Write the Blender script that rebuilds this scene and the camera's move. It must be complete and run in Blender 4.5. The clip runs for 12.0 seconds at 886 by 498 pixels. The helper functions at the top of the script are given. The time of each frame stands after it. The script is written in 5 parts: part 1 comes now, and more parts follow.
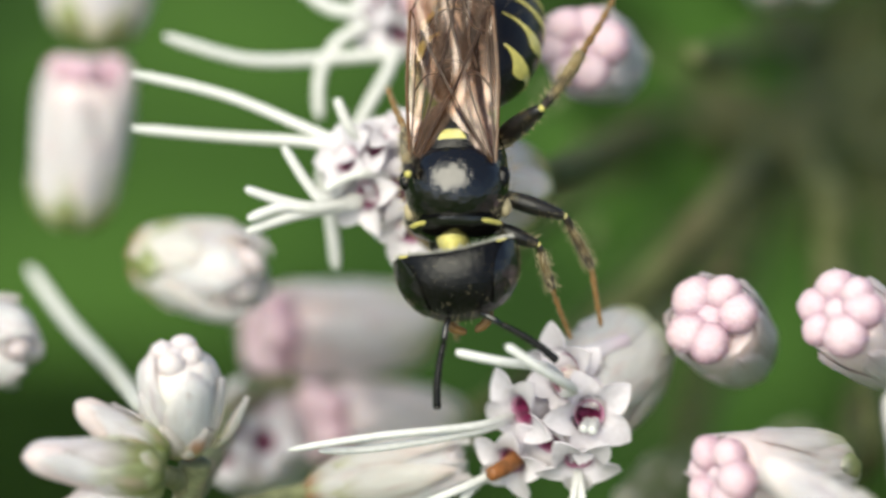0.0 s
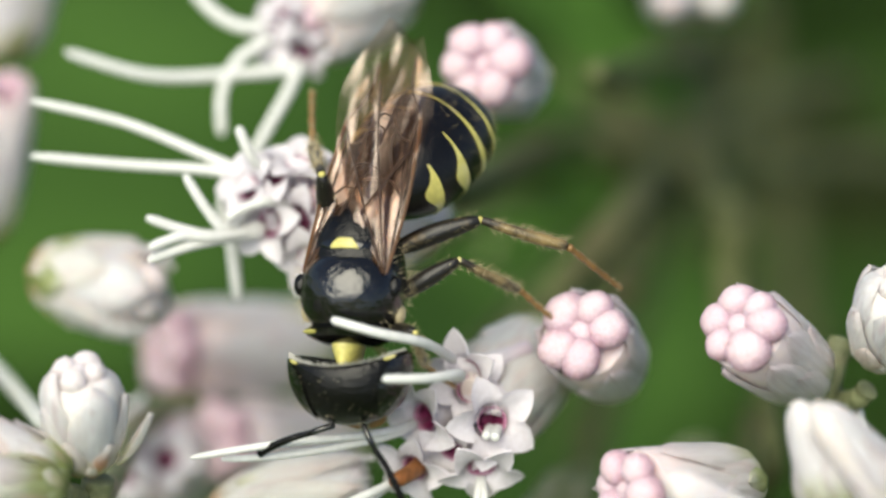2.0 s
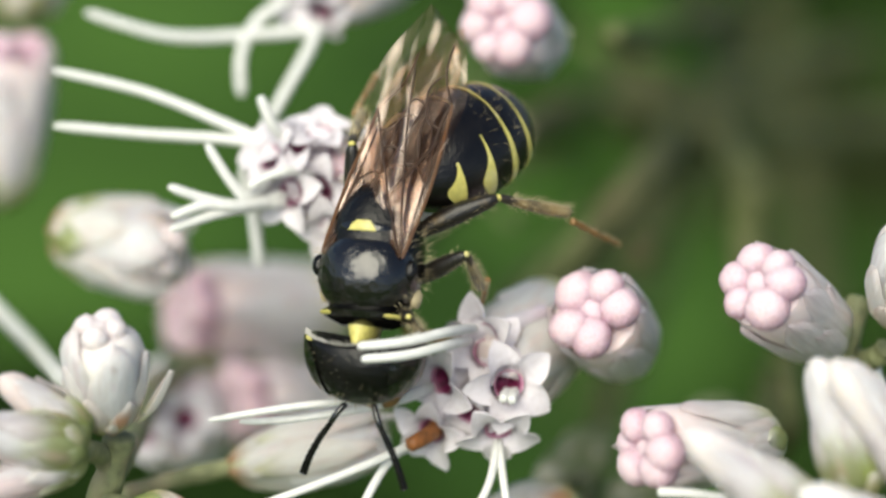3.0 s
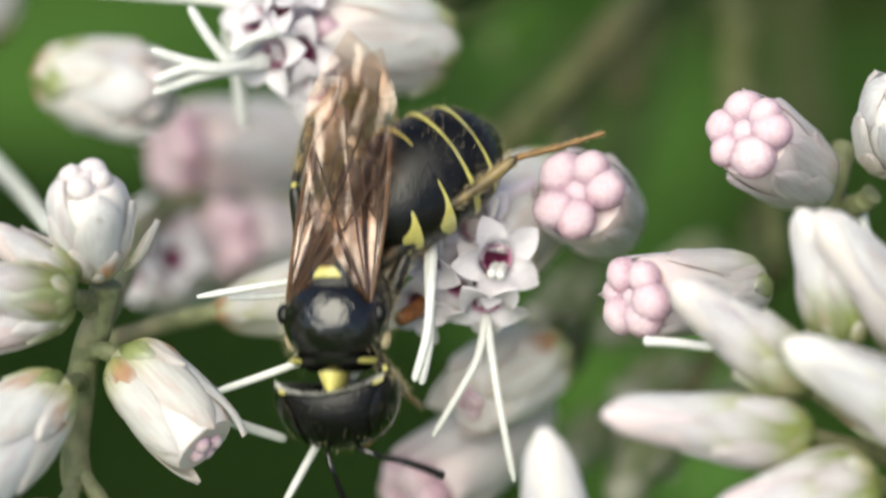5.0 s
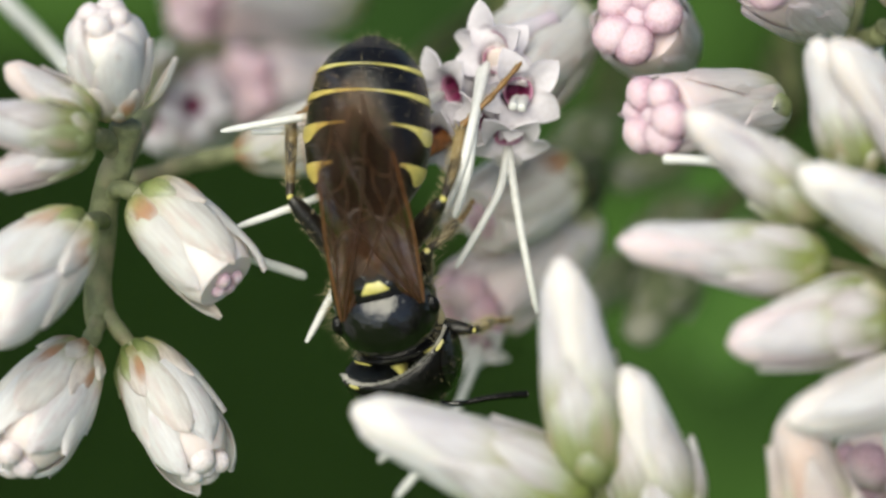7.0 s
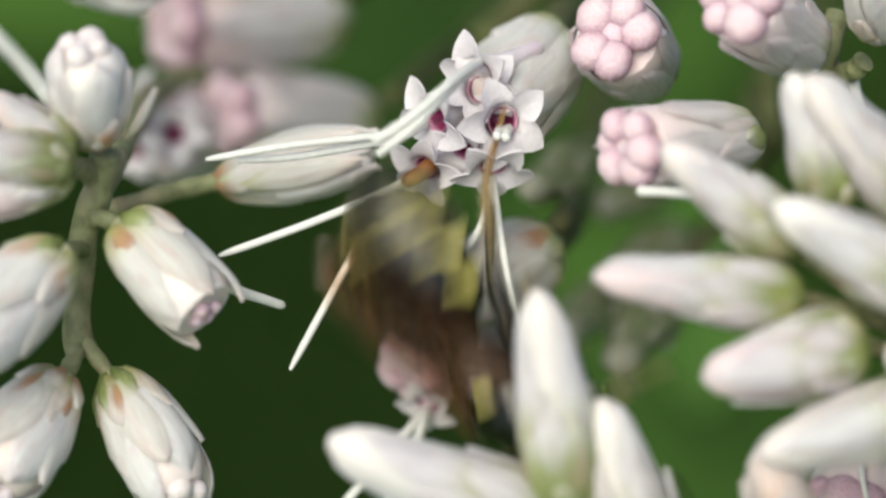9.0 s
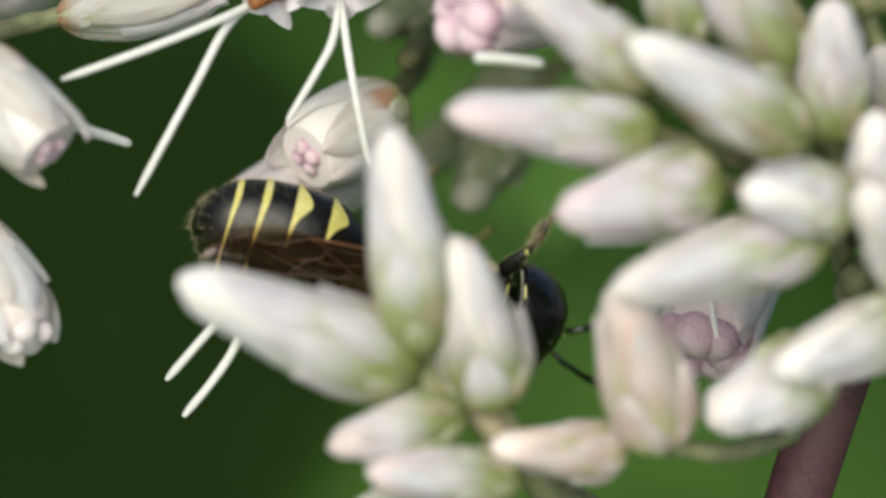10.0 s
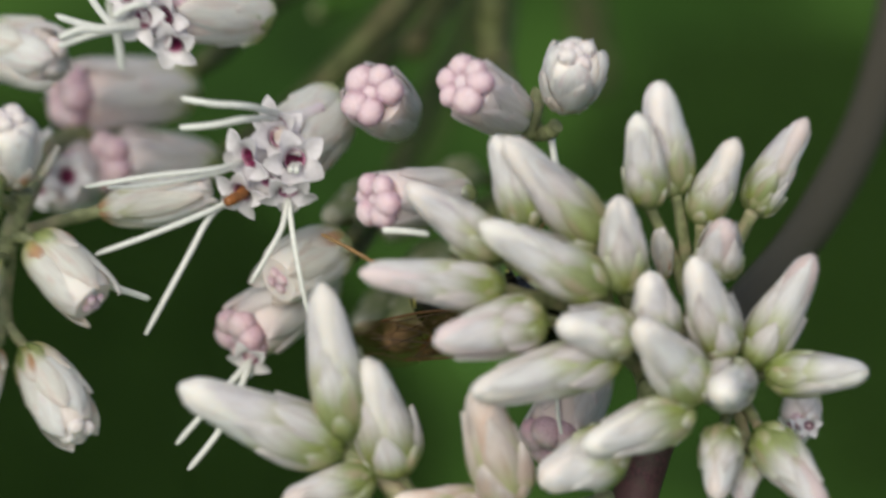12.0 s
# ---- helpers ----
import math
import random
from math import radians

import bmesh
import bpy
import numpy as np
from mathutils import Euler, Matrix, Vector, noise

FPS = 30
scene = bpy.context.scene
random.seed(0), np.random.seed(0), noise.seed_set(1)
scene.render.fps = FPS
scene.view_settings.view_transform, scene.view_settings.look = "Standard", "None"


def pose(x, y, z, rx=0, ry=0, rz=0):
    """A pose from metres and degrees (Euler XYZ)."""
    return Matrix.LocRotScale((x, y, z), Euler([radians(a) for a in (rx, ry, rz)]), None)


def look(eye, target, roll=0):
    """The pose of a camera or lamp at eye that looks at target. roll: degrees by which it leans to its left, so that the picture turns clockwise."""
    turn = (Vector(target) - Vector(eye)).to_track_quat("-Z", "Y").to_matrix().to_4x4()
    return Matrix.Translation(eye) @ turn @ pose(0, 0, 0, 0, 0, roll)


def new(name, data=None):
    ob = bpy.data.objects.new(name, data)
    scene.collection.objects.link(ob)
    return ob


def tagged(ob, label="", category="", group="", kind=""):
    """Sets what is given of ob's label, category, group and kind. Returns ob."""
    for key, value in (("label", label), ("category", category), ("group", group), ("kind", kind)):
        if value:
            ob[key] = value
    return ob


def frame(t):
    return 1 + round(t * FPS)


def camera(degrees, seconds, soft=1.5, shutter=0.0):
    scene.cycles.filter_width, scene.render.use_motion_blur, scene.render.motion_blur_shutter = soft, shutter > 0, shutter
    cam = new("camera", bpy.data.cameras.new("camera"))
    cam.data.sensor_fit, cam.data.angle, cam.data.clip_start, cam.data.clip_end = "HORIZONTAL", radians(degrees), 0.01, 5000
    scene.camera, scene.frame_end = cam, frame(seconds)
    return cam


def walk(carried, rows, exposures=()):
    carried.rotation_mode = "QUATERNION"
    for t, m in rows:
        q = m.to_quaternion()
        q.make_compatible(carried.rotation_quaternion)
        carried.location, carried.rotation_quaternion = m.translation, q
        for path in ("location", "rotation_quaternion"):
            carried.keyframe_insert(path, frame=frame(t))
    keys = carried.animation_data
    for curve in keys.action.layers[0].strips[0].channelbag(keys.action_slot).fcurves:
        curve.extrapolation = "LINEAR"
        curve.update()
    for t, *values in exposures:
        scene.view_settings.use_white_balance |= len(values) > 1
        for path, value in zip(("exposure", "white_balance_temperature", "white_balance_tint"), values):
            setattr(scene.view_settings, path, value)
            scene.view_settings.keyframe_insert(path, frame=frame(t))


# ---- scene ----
# A small black and yellow digger wasp on the flower heads of a white-flowered
# boneset plant, in a meadow. Lengths in the plan are millimetres; MM turns them to metres.
MM = 0.001
BLOOM = pose(0, 0, 0.9, 55)          # the plan's frame: x right, y up, z to the viewer


def spot(x, y, h):
    return BLOOM @ (Vector((x, y, h)) * MM)


# ---------------------------------------------------------------- camera
cam = camera(20.0, 12.0, soft=2.6, shutter=0.8)
cam.data.dof.use_dof = True
cam.data.dof.focus_distance = 0.066
cam.data.dof.aperture_fstop = 31.0
CAMERA_ROWS = [
    (0.0, -8.94, 7.82, 69.19, 5.959, -3.623, 0.422),
    (0.5, -9.19, 7.70, 69.03, 5.688, -5.112, 0.268),
    (1.0, -9.19, 7.74, 69.06, 6.249, -5.572, 0.217),
    (1.5, -9.30, 7.87, 69.14, 6.747, -5.897, 0.149),
    (2.0, -9.23, 7.65, 69.09, 6.495, -6.040, 0.103),
    (2.5, -9.38, 7.14, 69.25, 6.478, -5.856, 0.171),
    (4.5, -9.09, 8.41, 69.21, 1.714, -5.450, 0.273),
    (5.0, -9.21, 8.53, 69.25, 1.303, -5.884, 0.063),
    (5.5, -9.08, 7.55, 69.87, 0.426, -4.769, -0.161),
    (6.0, -9.04, 7.07, 69.76, -0.999, -5.286, -0.263),
    (6.5, -9.15, 7.23, 69.75, -1.307, -5.324, -0.493),
    (8.5, -9.02, 7.33, 69.82, -1.189, -5.673, -0.293),
    (9.0, -8.84, 7.65, 70.07, -0.951, -5.592, -0.153),
    (9.5, -9.08, 7.57, 70.08, -2.554, -7.781, 0.067),
    (10.0, -9.15, 7.62, 69.21, -4.665, -9.353, -0.124),
    (10.5, -9.21, 7.61, 68.97, -4.760, -9.807, -0.171),
    (11.0, -9.18, 7.57, 69.66, -3.186, -10.835, -0.388),
    (11.5, -9.09, 7.41, 83.31, -1.274, -9.737, -0.436),
    (12.0, -9.57, 7.07, 99.01, -0.104, -8.495, -0.391),
]
walk(cam, [(t, BLOOM @ pose(x * MM, y * MM, h * MM, rx, ry, rz)) for t, x, y, h, rx, ry, rz in CAMERA_ROWS],
     exposures=[(0.0, 0.2), (5.0, 0.20), (6.0, 0.10), (8.5, 0.06), (9.5, 0.06), (10.5, -0.08), (11.0, -0.10), (12.0, -0.36)])

# ---------------------------------------------------------------- light
world = bpy.data.worlds.new("sky")
scene.world = world
world.use_nodes = True
wn = world.node_tree.nodes
sky = wn.new("ShaderNodeTexSky")
sky.sky_type, sky.sun_disc = "NISHITA", False
sky.sun_elevation, sky.sun_rotation = radians(50), radians(214)
wn["Background"].inputs["Strength"].default_value = 0.105
world.node_tree.links.new(sky.outputs[0], wn["Background"].inputs["Color"])
sun = new("sun", bpy.data.lights.new("sun", "SUN"))
sun.data.energy, sun.data.angle, sun.data.color = 4.4, radians(58), (0.99, 0.95, 0.765)
sun.matrix_world = look((-2.6, -3.9, 5.6), (0, 0, 0))


# ---------------------------------------------------------------- materials
def material(name, colour, rough=0.5, **more):
    """A principled material whose colour is mottled at two scales. more: spec, coat, trans, bump, bump_mm, mottle, mottle_mm, random."""
    m = bpy.data.materials.new(name)
    m.use_nodes = True
    n, l = m.node_tree.nodes, m.node_tree.links
    p = n["Principled BSDF"]
    p.inputs["Roughness"].default_value = rough
    p.inputs["Specular IOR Level"].default_value = more.get("spec", 0.5)
    p.inputs["Coat Weight"].default_value = more.get("coat", 0.0)
    p.inputs["Coat Roughness"].default_value = 0.08
    p.inputs["Subsurface Weight"].default_value = more.get("sss", 0.0)
    p.inputs["Subsurface Radius"].default_value = (1.0, 0.85, 0.7)
    p.inputs["Subsurface Scale"].default_value = 0.0006
    co = n.new("ShaderNodeTexCoord")
    info = n.new("ShaderNodeObjectInfo")
    add = n.new("ShaderNodeVectorMath")
    add.operation = "MULTIPLY_ADD"
    l.new(info.outputs["Random"], add.inputs[0])
    add.inputs[1].default_value = (0.7, 0.9, 0.4)
    l.new(co.outputs["Object"], add.inputs[2])

    def grain(size_mm, detail=3.0, source=None):
        t = n.new("ShaderNodeTexNoise")
        t.inputs["Scale"].default_value = more.get("unit", 1000.0) / size_mm
        t.inputs["Detail"].default_value = detail
        l.new(source or add.outputs[0], t.inputs["Vector"])
        return t.outputs["Fac"]

    def mix(fac, a, b, mode="MIX"):
        x = n.new("ShaderNodeMix")
        x.data_type, x.blend_type = "RGBA", mode
        for socket, v in ((x.inputs[0], fac), (x.inputs[6], a), (x.inputs[7], b)):
            if isinstance(v, (int, float)):
                socket.default_value = v
            elif isinstance(v, tuple):
                socket.default_value = (*v, 1)
            else:
                l.new(v, socket)
        return x.outputs[2]

    def ramp(fac, lo, hi):
        r = n.new("ShaderNodeMapRange")
        r.inputs["From Min"].default_value, r.inputs["From Max"].default_value = lo, hi
        l.new(fac, r.inputs["Value"])
        return r.outputs[0]

    mottle = more.get("mottle", 0.12)
    dark = tuple(c * (1 - mottle * 2) for c in colour)
    col = mix(ramp(grain(more.get("mottle_mm", 0.5)), 0.35, 0.65), dark, colour)
    if "second" in more:      # a second pigment in patches
        col = mix(ramp(grain(more.get("second_mm", 1.2), 2.0), *more.get("second_at", (0.5, 0.7))), col, more["second"])
    gen = n.new("ShaderNodeSeparateXYZ")
    l.new(co.outputs["Generated"], gen.inputs[0])
    for key, lo, hi in (("foot", 0.5, 0.05), ("tip", 0.72, 1.0)):
        if key in more:       # pigment that changes along the piece
            a, b = more.get(key + "_at", (lo, hi))
            wob = n.new("ShaderNodeMath")
            wob.operation = "MULTIPLY_ADD"
            l.new(grain(0.35, 2.0), wob.inputs[0])
            wob.inputs[1].default_value = 0.35
            sub = n.new("ShaderNodeMath")
            sub.inputs[1].default_value = -0.175
            l.new(gen.outputs["Z"], sub.inputs[0])
            l.new(sub.outputs[0], wob.inputs[2])
            r = n.new("ShaderNodeMapRange")
            r.interpolation_type = "SMOOTHSTEP"
            r.inputs["From Min"].default_value, r.inputs["From Max"].default_value = a, b
            l.new(wob.outputs[0], r.inputs["Value"])
            col = mix(r.outputs[0], col, more[key])
    if "streak" in more:      # fine lengthwise veins
        stretch = n.new("ShaderNodeMapping")
        stretch.inputs["Scale"].default_value = (9.0, 9.0, 0.8)
        l.new(add.outputs[0], stretch.inputs[0])
        lines = n.new("ShaderNodeTexNoise")
        lines.inputs["Scale"].default_value, lines.inputs["Detail"].default_value = 1.0, 4.0
        l.new(stretch.outputs[0], lines.inputs["Vector"])
        col = mix(ramp(lines.outputs["Fac"], 0.42, 0.70), col, mix(1.0, col, (1 - more["streak"], 1 - more["streak"] * 1.3, 1 - more["streak"] * 1.4), "MULTIPLY"))
    if "random" in more:      # piece by piece
        col = mix(info.outputs["Random"], col, mix(1.0, col, more["random"], "MULTIPLY"))
    l.new(col, p.inputs["Base Color"])
    if more.get("bump"):
        b = n.new("ShaderNodeBump")
        b.inputs["Strength"].default_value = more["bump"]
        b.inputs["Distance"].default_value = more.get("bump_mm", 0.1) * (1.0 / more.get("unit", 1000.0))
        l.new(grain(more.get("bump_mm", 0.1) * 2, 4.0), b.inputs["Height"])
        l.new(b.outputs[0], p.inputs["Normal"])
    if more.get("trans"):     # thin living tissue lets light through
        t = n.new("ShaderNodeBsdfTranslucent")
        l.new(col, t.inputs["Color"])
        s = n.new("ShaderNodeMixShader")
        s.inputs[0].default_value = more["trans"]
        l.new(p.outputs[0], s.inputs[1])
        l.new(t.outputs[0], s.inputs[2])
        l.new(s.outputs[0], n["Material Output"].inputs["Surface"])
    return m


WAXY = dict(trans=0.06, sss=0.45, spec=0.3, streak=0.12)
PETAL = material("petal_white", (0.86, 0.83, 0.83), 0.55, second=(0.76, 0.62, 0.65), second_mm=420, second_at=(0.52, 0.72), tip=(0.85, 0.79, 0.80), tip_at=(0.8, 1.1), mottle=0.03, mottle_mm=400, bump=0.08, bump_mm=90, **WAXY)
BRACT = material("bract_white", (0.85, 0.82, 0.80), 0.55, tip=(0.85, 0.75, 0.76), tip_at=(0.75, 1.15), second=(0.76, 0.62, 0.60), second_mm=420, second_at=(0.50, 0.70), foot=(0.56, 0.56, 0.34), foot_at=(0.34, 0.0), mottle=0.04, mottle_mm=350, bump=0.10, bump_mm=90, random=(0.96, 0.94, 0.88), **WAXY)
BRACT_BUD = material("bract_bud", (0.85, 0.81, 0.80), 0.55, second=(0.78, 0.70, 0.73), second_mm=1100, second_at=(0.47, 0.68), foot=(0.27, 0.33, 0.09), foot_at=(0.70, 0.10), mottle=0.08, mottle_mm=300, bump=0.10, bump_mm=90, random=(0.90, 0.84, 0.86), **dict(WAXY, streak=0.2))
BRACT_GREEN = material("bract_green", (0.40, 0.43, 0.21), 0.5, second=(0.50, 0.38, 0.28), second_mm=800, second_at=(0.55, 0.75), foot=(0.16, 0.20, 0.06), foot_at=(0.65, 0.0), tip=(0.74, 0.71, 0.64), tip_at=(0.55, 1.05), mottle=0.09, mottle_mm=300, bump=0.15, bump_mm=80, random=(0.78, 0.84, 0.66), **WAXY)
BRACT_LILAC = material("bract_lilac", (0.82, 0.75, 0.75), 0.5, second=(0.74, 0.58, 0.54), second_mm=800, second_at=(0.56, 0.74), tip=(0.82, 0.68, 0.70), tip_at=(0.6, 1.1), foot=(0.58, 0.58, 0.38), foot_at=(0.40, 0.0), mottle=0.05, mottle_mm=350, bump=0.12, bump_mm=90, **WAXY)
BRACT_ORANGE = material("bract_rusty", (0.80, 0.74, 0.66), 0.5, foot=(0.42, 0.24, 0.13), foot_at=(0.75, 0.1), mottle=0.12, mottle_mm=200, bump=0.2, bump_mm=80, **WAXY)
BRACT_RUSTY = material("bract_rust_edged", (0.80, 0.72, 0.66), 0.55, second=(0.52, 0.28, 0.17), second_mm=700, second_at=(0.50, 0.66), foot=(0.36, 0.36, 0.14), foot_at=(0.55, 0.0), tip=(0.84, 0.78, 0.76), tip_at=(0.5, 0.95), mottle=0.1, mottle_mm=250, bump=0.15, bump_mm=80, random=(0.92, 0.86, 0.80), **WAXY)
PETAL_BUD = material("petal_bud", (0.86, 0.83, 0.83), 0.5, second=(0.72, 0.62, 0.68), second_mm=1000, second_at=(0.48, 0.70), foot=(0.52, 0.55, 0.28), foot_at=(0.45, 0.0), mottle=0.04, mottle_mm=350, bump=0.1, bump_mm=90, random=(0.95, 0.90, 0.94), **WAXY)
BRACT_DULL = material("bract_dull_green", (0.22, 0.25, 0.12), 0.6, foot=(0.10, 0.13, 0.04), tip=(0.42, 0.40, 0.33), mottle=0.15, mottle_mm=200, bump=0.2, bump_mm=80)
PINK = material("floret_pink", (0.69, 0.48, 0.57), 0.6, tip=(0.78, 0.62, 0.68), mottle=0.10, mottle_mm=160, bump=0.22, bump_mm=120, random=(0.97, 0.92, 0.95), **WAXY)
PALE_PINK = material("floret_pale", (0.86, 0.80, 0.81), 0.55, mottle=0.10, mottle_mm=200, bump=0.15, bump_mm=120, random=(0.97, 0.90, 0.93), **WAXY)
PINK_BRACT = material("bract_pink", (0.76, 0.62, 0.57), 0.5, second=(0.62, 0.45, 0.38), second_mm=700, second_at=(0.45, 0.65), foot=(0.46, 0.46, 0.22), foot_at=(0.6, 0.0), tip=(0.80, 0.70, 0.68), tip_at=(0.6, 1.0), mottle=0.10, mottle_mm=300, bump=0.15, bump_mm=80, **WAXY)
COROLLA = material("corolla_white", (0.86, 0.82, 0.87), 0.4, foot=(0.80, 0.70, 0.79), mottle=0.04, mottle_mm=300, bump=0.1, bump_mm=90, **dict(WAXY, trans=0.28, sss=0.0, streak=0.06))
THROAT = material("throat_magenta", (0.22, 0.02, 0.09), 0.5, tip=(0.50, 0.24, 0.36), tip_at=(0.78, 1.05), mottle=0.35, mottle_mm=120)
ANTHER = material("anther_brown", (0.30, 0.11, 0.03), 0.5, mottle=0.25, mottle_mm=0.2)
STYLE = material("style_white", (0.86, 0.86, 0.84), 0.35, trans=0.2, mottle=0.05, mottle_mm=0.2, bump=0.5, bump_mm=0.03)
GREEN_STEM = material("stem_green", (0.24, 0.26, 0.13), 0.6, mottle=0.2, mottle_mm=0.4, second=(0.33, 0.27, 0.18), second_mm=1.5, bump=0.6, bump_mm=0.05)
# olive stem of the far stalks, its colour darkened to hold their shade
SHADED_OLIVE_STEM = material("stem_olive_shaded", (0.145, 0.165, 0.068), 0.7, mottle=0.3, mottle_mm=1.5, spec=0.15, second=(0.12, 0.105, 0.055), second_mm=4, bump=0.4, bump_mm=0.1)
PURPLE_STEM = material("stem_purple", (0.105, 0.030, 0.044), 0.6, tip=(0.052, 0.044, 0.028), tip_at=(0.25, 0.50), mottle=0.3, mottle_mm=0.15, second=(0.090, 0.040, 0.042), second_mm=2.0, bump=0.8, bump_mm=0.06)
LEAF = material("leaf_green", (0.115, 0.26, 0.046), 0.6, spec=0.2, trans=0.3, mottle=0.2, mottle_mm=8, second=(0.10, 0.22, 0.038), second_mm=14, bump=0.3, bump_mm=0.6)
BLACK = material("cuticle_black", (0.005, 0.0045, 0.004), 0.17, spec=0.85, mottle=0.2, mottle_mm=0.3, bump=0.4, bump_mm=0.14)
BLACK_SOFT = material("cuticle_downy", (0.006, 0.005, 0.004), 0.23, spec=0.45, mottle=0.3, mottle_mm=0.25, bump=0.6, bump_mm=0.04)
BLACK_DULL = material("cuticle_punctured", (0.005, 0.0045, 0.004), 0.24, spec=0.32, mottle=0.3, mottle_mm=0.15, bump=0.7, bump_mm=0.05)
YELLOW = material("cuticle_yellow", (0.60, 0.54, 0.15), 0.45, second=(0.58, 0.53, 0.25), second_mm=0.5, mottle=0.10, mottle_mm=0.15, bump=0.3, bump_mm=0.04)
AMBER = material("leg_amber", (0.27, 0.145, 0.045), 0.4, mottle=0.2, mottle_mm=0.2, bump=0.4, bump_mm=0.04)
LEG_SHIN = material("leg_shin", (0.035, 0.026, 0.017), 0.4, second=(0.24, 0.17, 0.07), second_mm=0.9, second_at=(0.45, 0.62), mottle=0.25, mottle_mm=0.15, bump=0.5, bump_mm=0.04)
LEG_DARK = material("leg_dark", (0.012, 0.010, 0.008), 0.35, second=(0.10, 0.07, 0.03), second_mm=0.6, second_at=(0.60, 0.75), mottle=0.2, mottle_mm=0.2, bump=0.4, bump_mm=0.04)
HAIR = material("hair_pale", (0.48, 0.40, 0.24), 0.5, mottle=0.1)
SILVER = material("hair_silver", (0.60, 0.58, 0.54), 0.4, mottle=0.1)
VEIN = material("wing_vein", (0.055, 0.028, 0.015), 0.4, mottle=0.2, mottle_mm=0.3)
VEIN_AMBER = material("wing_edge_amber", (0.13, 0.060, 0.022), 0.35, mottle=0.15, mottle_mm=0.3)


def wing_film():
    m = bpy.data.materials.new("wing_membrane")
    m.use_nodes = True
    n, l = m.node_tree.nodes, m.node_tree.links
    n.remove(n["Principled BSDF"])
    co, noise_tex = n.new("ShaderNodeTexCoord"), n.new("ShaderNodeTexNoise")
    noise_tex.inputs["Scale"].default_value = 700
    l.new(co.outputs["Object"], noise_tex.inputs["Vector"])
    clear, gloss, film = n.new("ShaderNodeBsdfTransparent"), n.new("ShaderNodeBsdfGlossy"), n.new("ShaderNodeBsdfDiffuse")
    clear.inputs["Color"].default_value = (0.94, 0.885, 0.84, 1)
    gloss.inputs["Color"].default_value = (1.0, 0.88, 0.84, 1)
    gloss.inputs["Roughness"].default_value = 0.24
    along_wing, tone, strength, pigment = n.new("ShaderNodeSeparateXYZ"), n.new("ShaderNodeMapRange"), n.new("ShaderNodeMapRange"), n.new("ShaderNodeMix")
    l.new(co.outputs["Object"], along_wing.inputs[0])
    for node, low, high in ((tone, 0.0, 1.0), (strength, 0.007, 0.030)):      # amber at the root
        node.inputs["From Min"].default_value, node.inputs["From Max"].default_value = -0.0030, -0.0004
        node.inputs["To Min"].default_value, node.inputs["To Max"].default_value = low, high
        l.new(along_wing.outputs[1], node.inputs["Value"])
    pigment.data_type = "RGBA"
    pigment.inputs[6].default_value, pigment.inputs[7].default_value = (0.52, 0.34, 0.26, 1), (0.55, 0.24, 0.07, 1)
    l.new(tone.outputs[0], pigment.inputs[0]), l.new(pigment.outputs[2], film.inputs["Color"])
    bump = n.new("ShaderNodeBump")
    bump.inputs["Strength"].default_value = 0.8
    bump.inputs["Distance"].default_value = 0.0003
    l.new(noise_tex.outputs["Fac"], bump.inputs["Height"])
    l.new(bump.outputs[0], gloss.inputs["Normal"])
    a, b = n.new("ShaderNodeMixShader"), n.new("ShaderNodeMixShader")
    l.new(strength.outputs[0], a.inputs[0])
    folds, stretch, share = n.new("ShaderNodeTexNoise"), n.new("ShaderNodeMapping"), n.new("ShaderNodeMapRange")
    stretch.inputs["Scale"].default_value = (1.0, 0.22, 1.0)
    folds.inputs["Scale"].default_value, folds.inputs["Detail"].default_value = 1500, 4.0
    share.inputs["From Min"].default_value, share.inputs["From Max"].default_value = 0.50, 0.62
    share.inputs["To Min"].default_value, share.inputs["To Max"].default_value = 0.004, 0.070
    l.new(co.outputs["Object"], stretch.inputs[0]), l.new(stretch.outputs[0], folds.inputs["Vector"])
    l.new(folds.outputs["Fac"], share.inputs["Value"]), l.new(share.outputs[0], b.inputs[0])
    l.new(clear.outputs[0], a.inputs[1]), l.new(film.outputs[0], a.inputs[2])
    l.new(a.outputs[0], b.inputs[1]), l.new(gloss.outputs[0], b.inputs[2])
    l.new(b.outputs[0], n["Material Output"].inputs["Surface"])
    return m


FILM = wing_film()


# ---------------------------------------------------------------- mesh tools
def mesh(name, verts, faces, scale=1.0):
    me = bpy.data.meshes.new(name)
    me.from_pydata([tuple(c * scale for c in v) for v in verts], [], faces)
    me.polygons.foreach_set("use_smooth", [True] * len(me.polygons))
    me.validate()
    me.update()
    bm = bmesh.new()
    bm.from_mesh(me)
    bmesh.ops.recalc_face_normals(bm, faces=bm.faces)
    bm.to_mesh(me)
    bm.free()
    me.set_sharp_from_angle(angle=radians(55))
    return me


def part(name, me, mat, parent=None, m=None, label=""):
    if not me.materials:
        me.materials.append(mat)
    ob = new(name, me)
    if me.materials[0] != mat:
        ob.material_slots[0].link, ob.material_slots[0].material = "OBJECT", mat
    ob.parent = parent
    if m is not None:
        ob.matrix_basis = m
    return tagged(ob, label) if label else ob


def thing(name, m, label, category, group="", kind=""):
    ob = new(name)
    ob.empty_display_size = 0.001
    ob.matrix_basis = m
    return tagged(ob, label, category, group, kind)


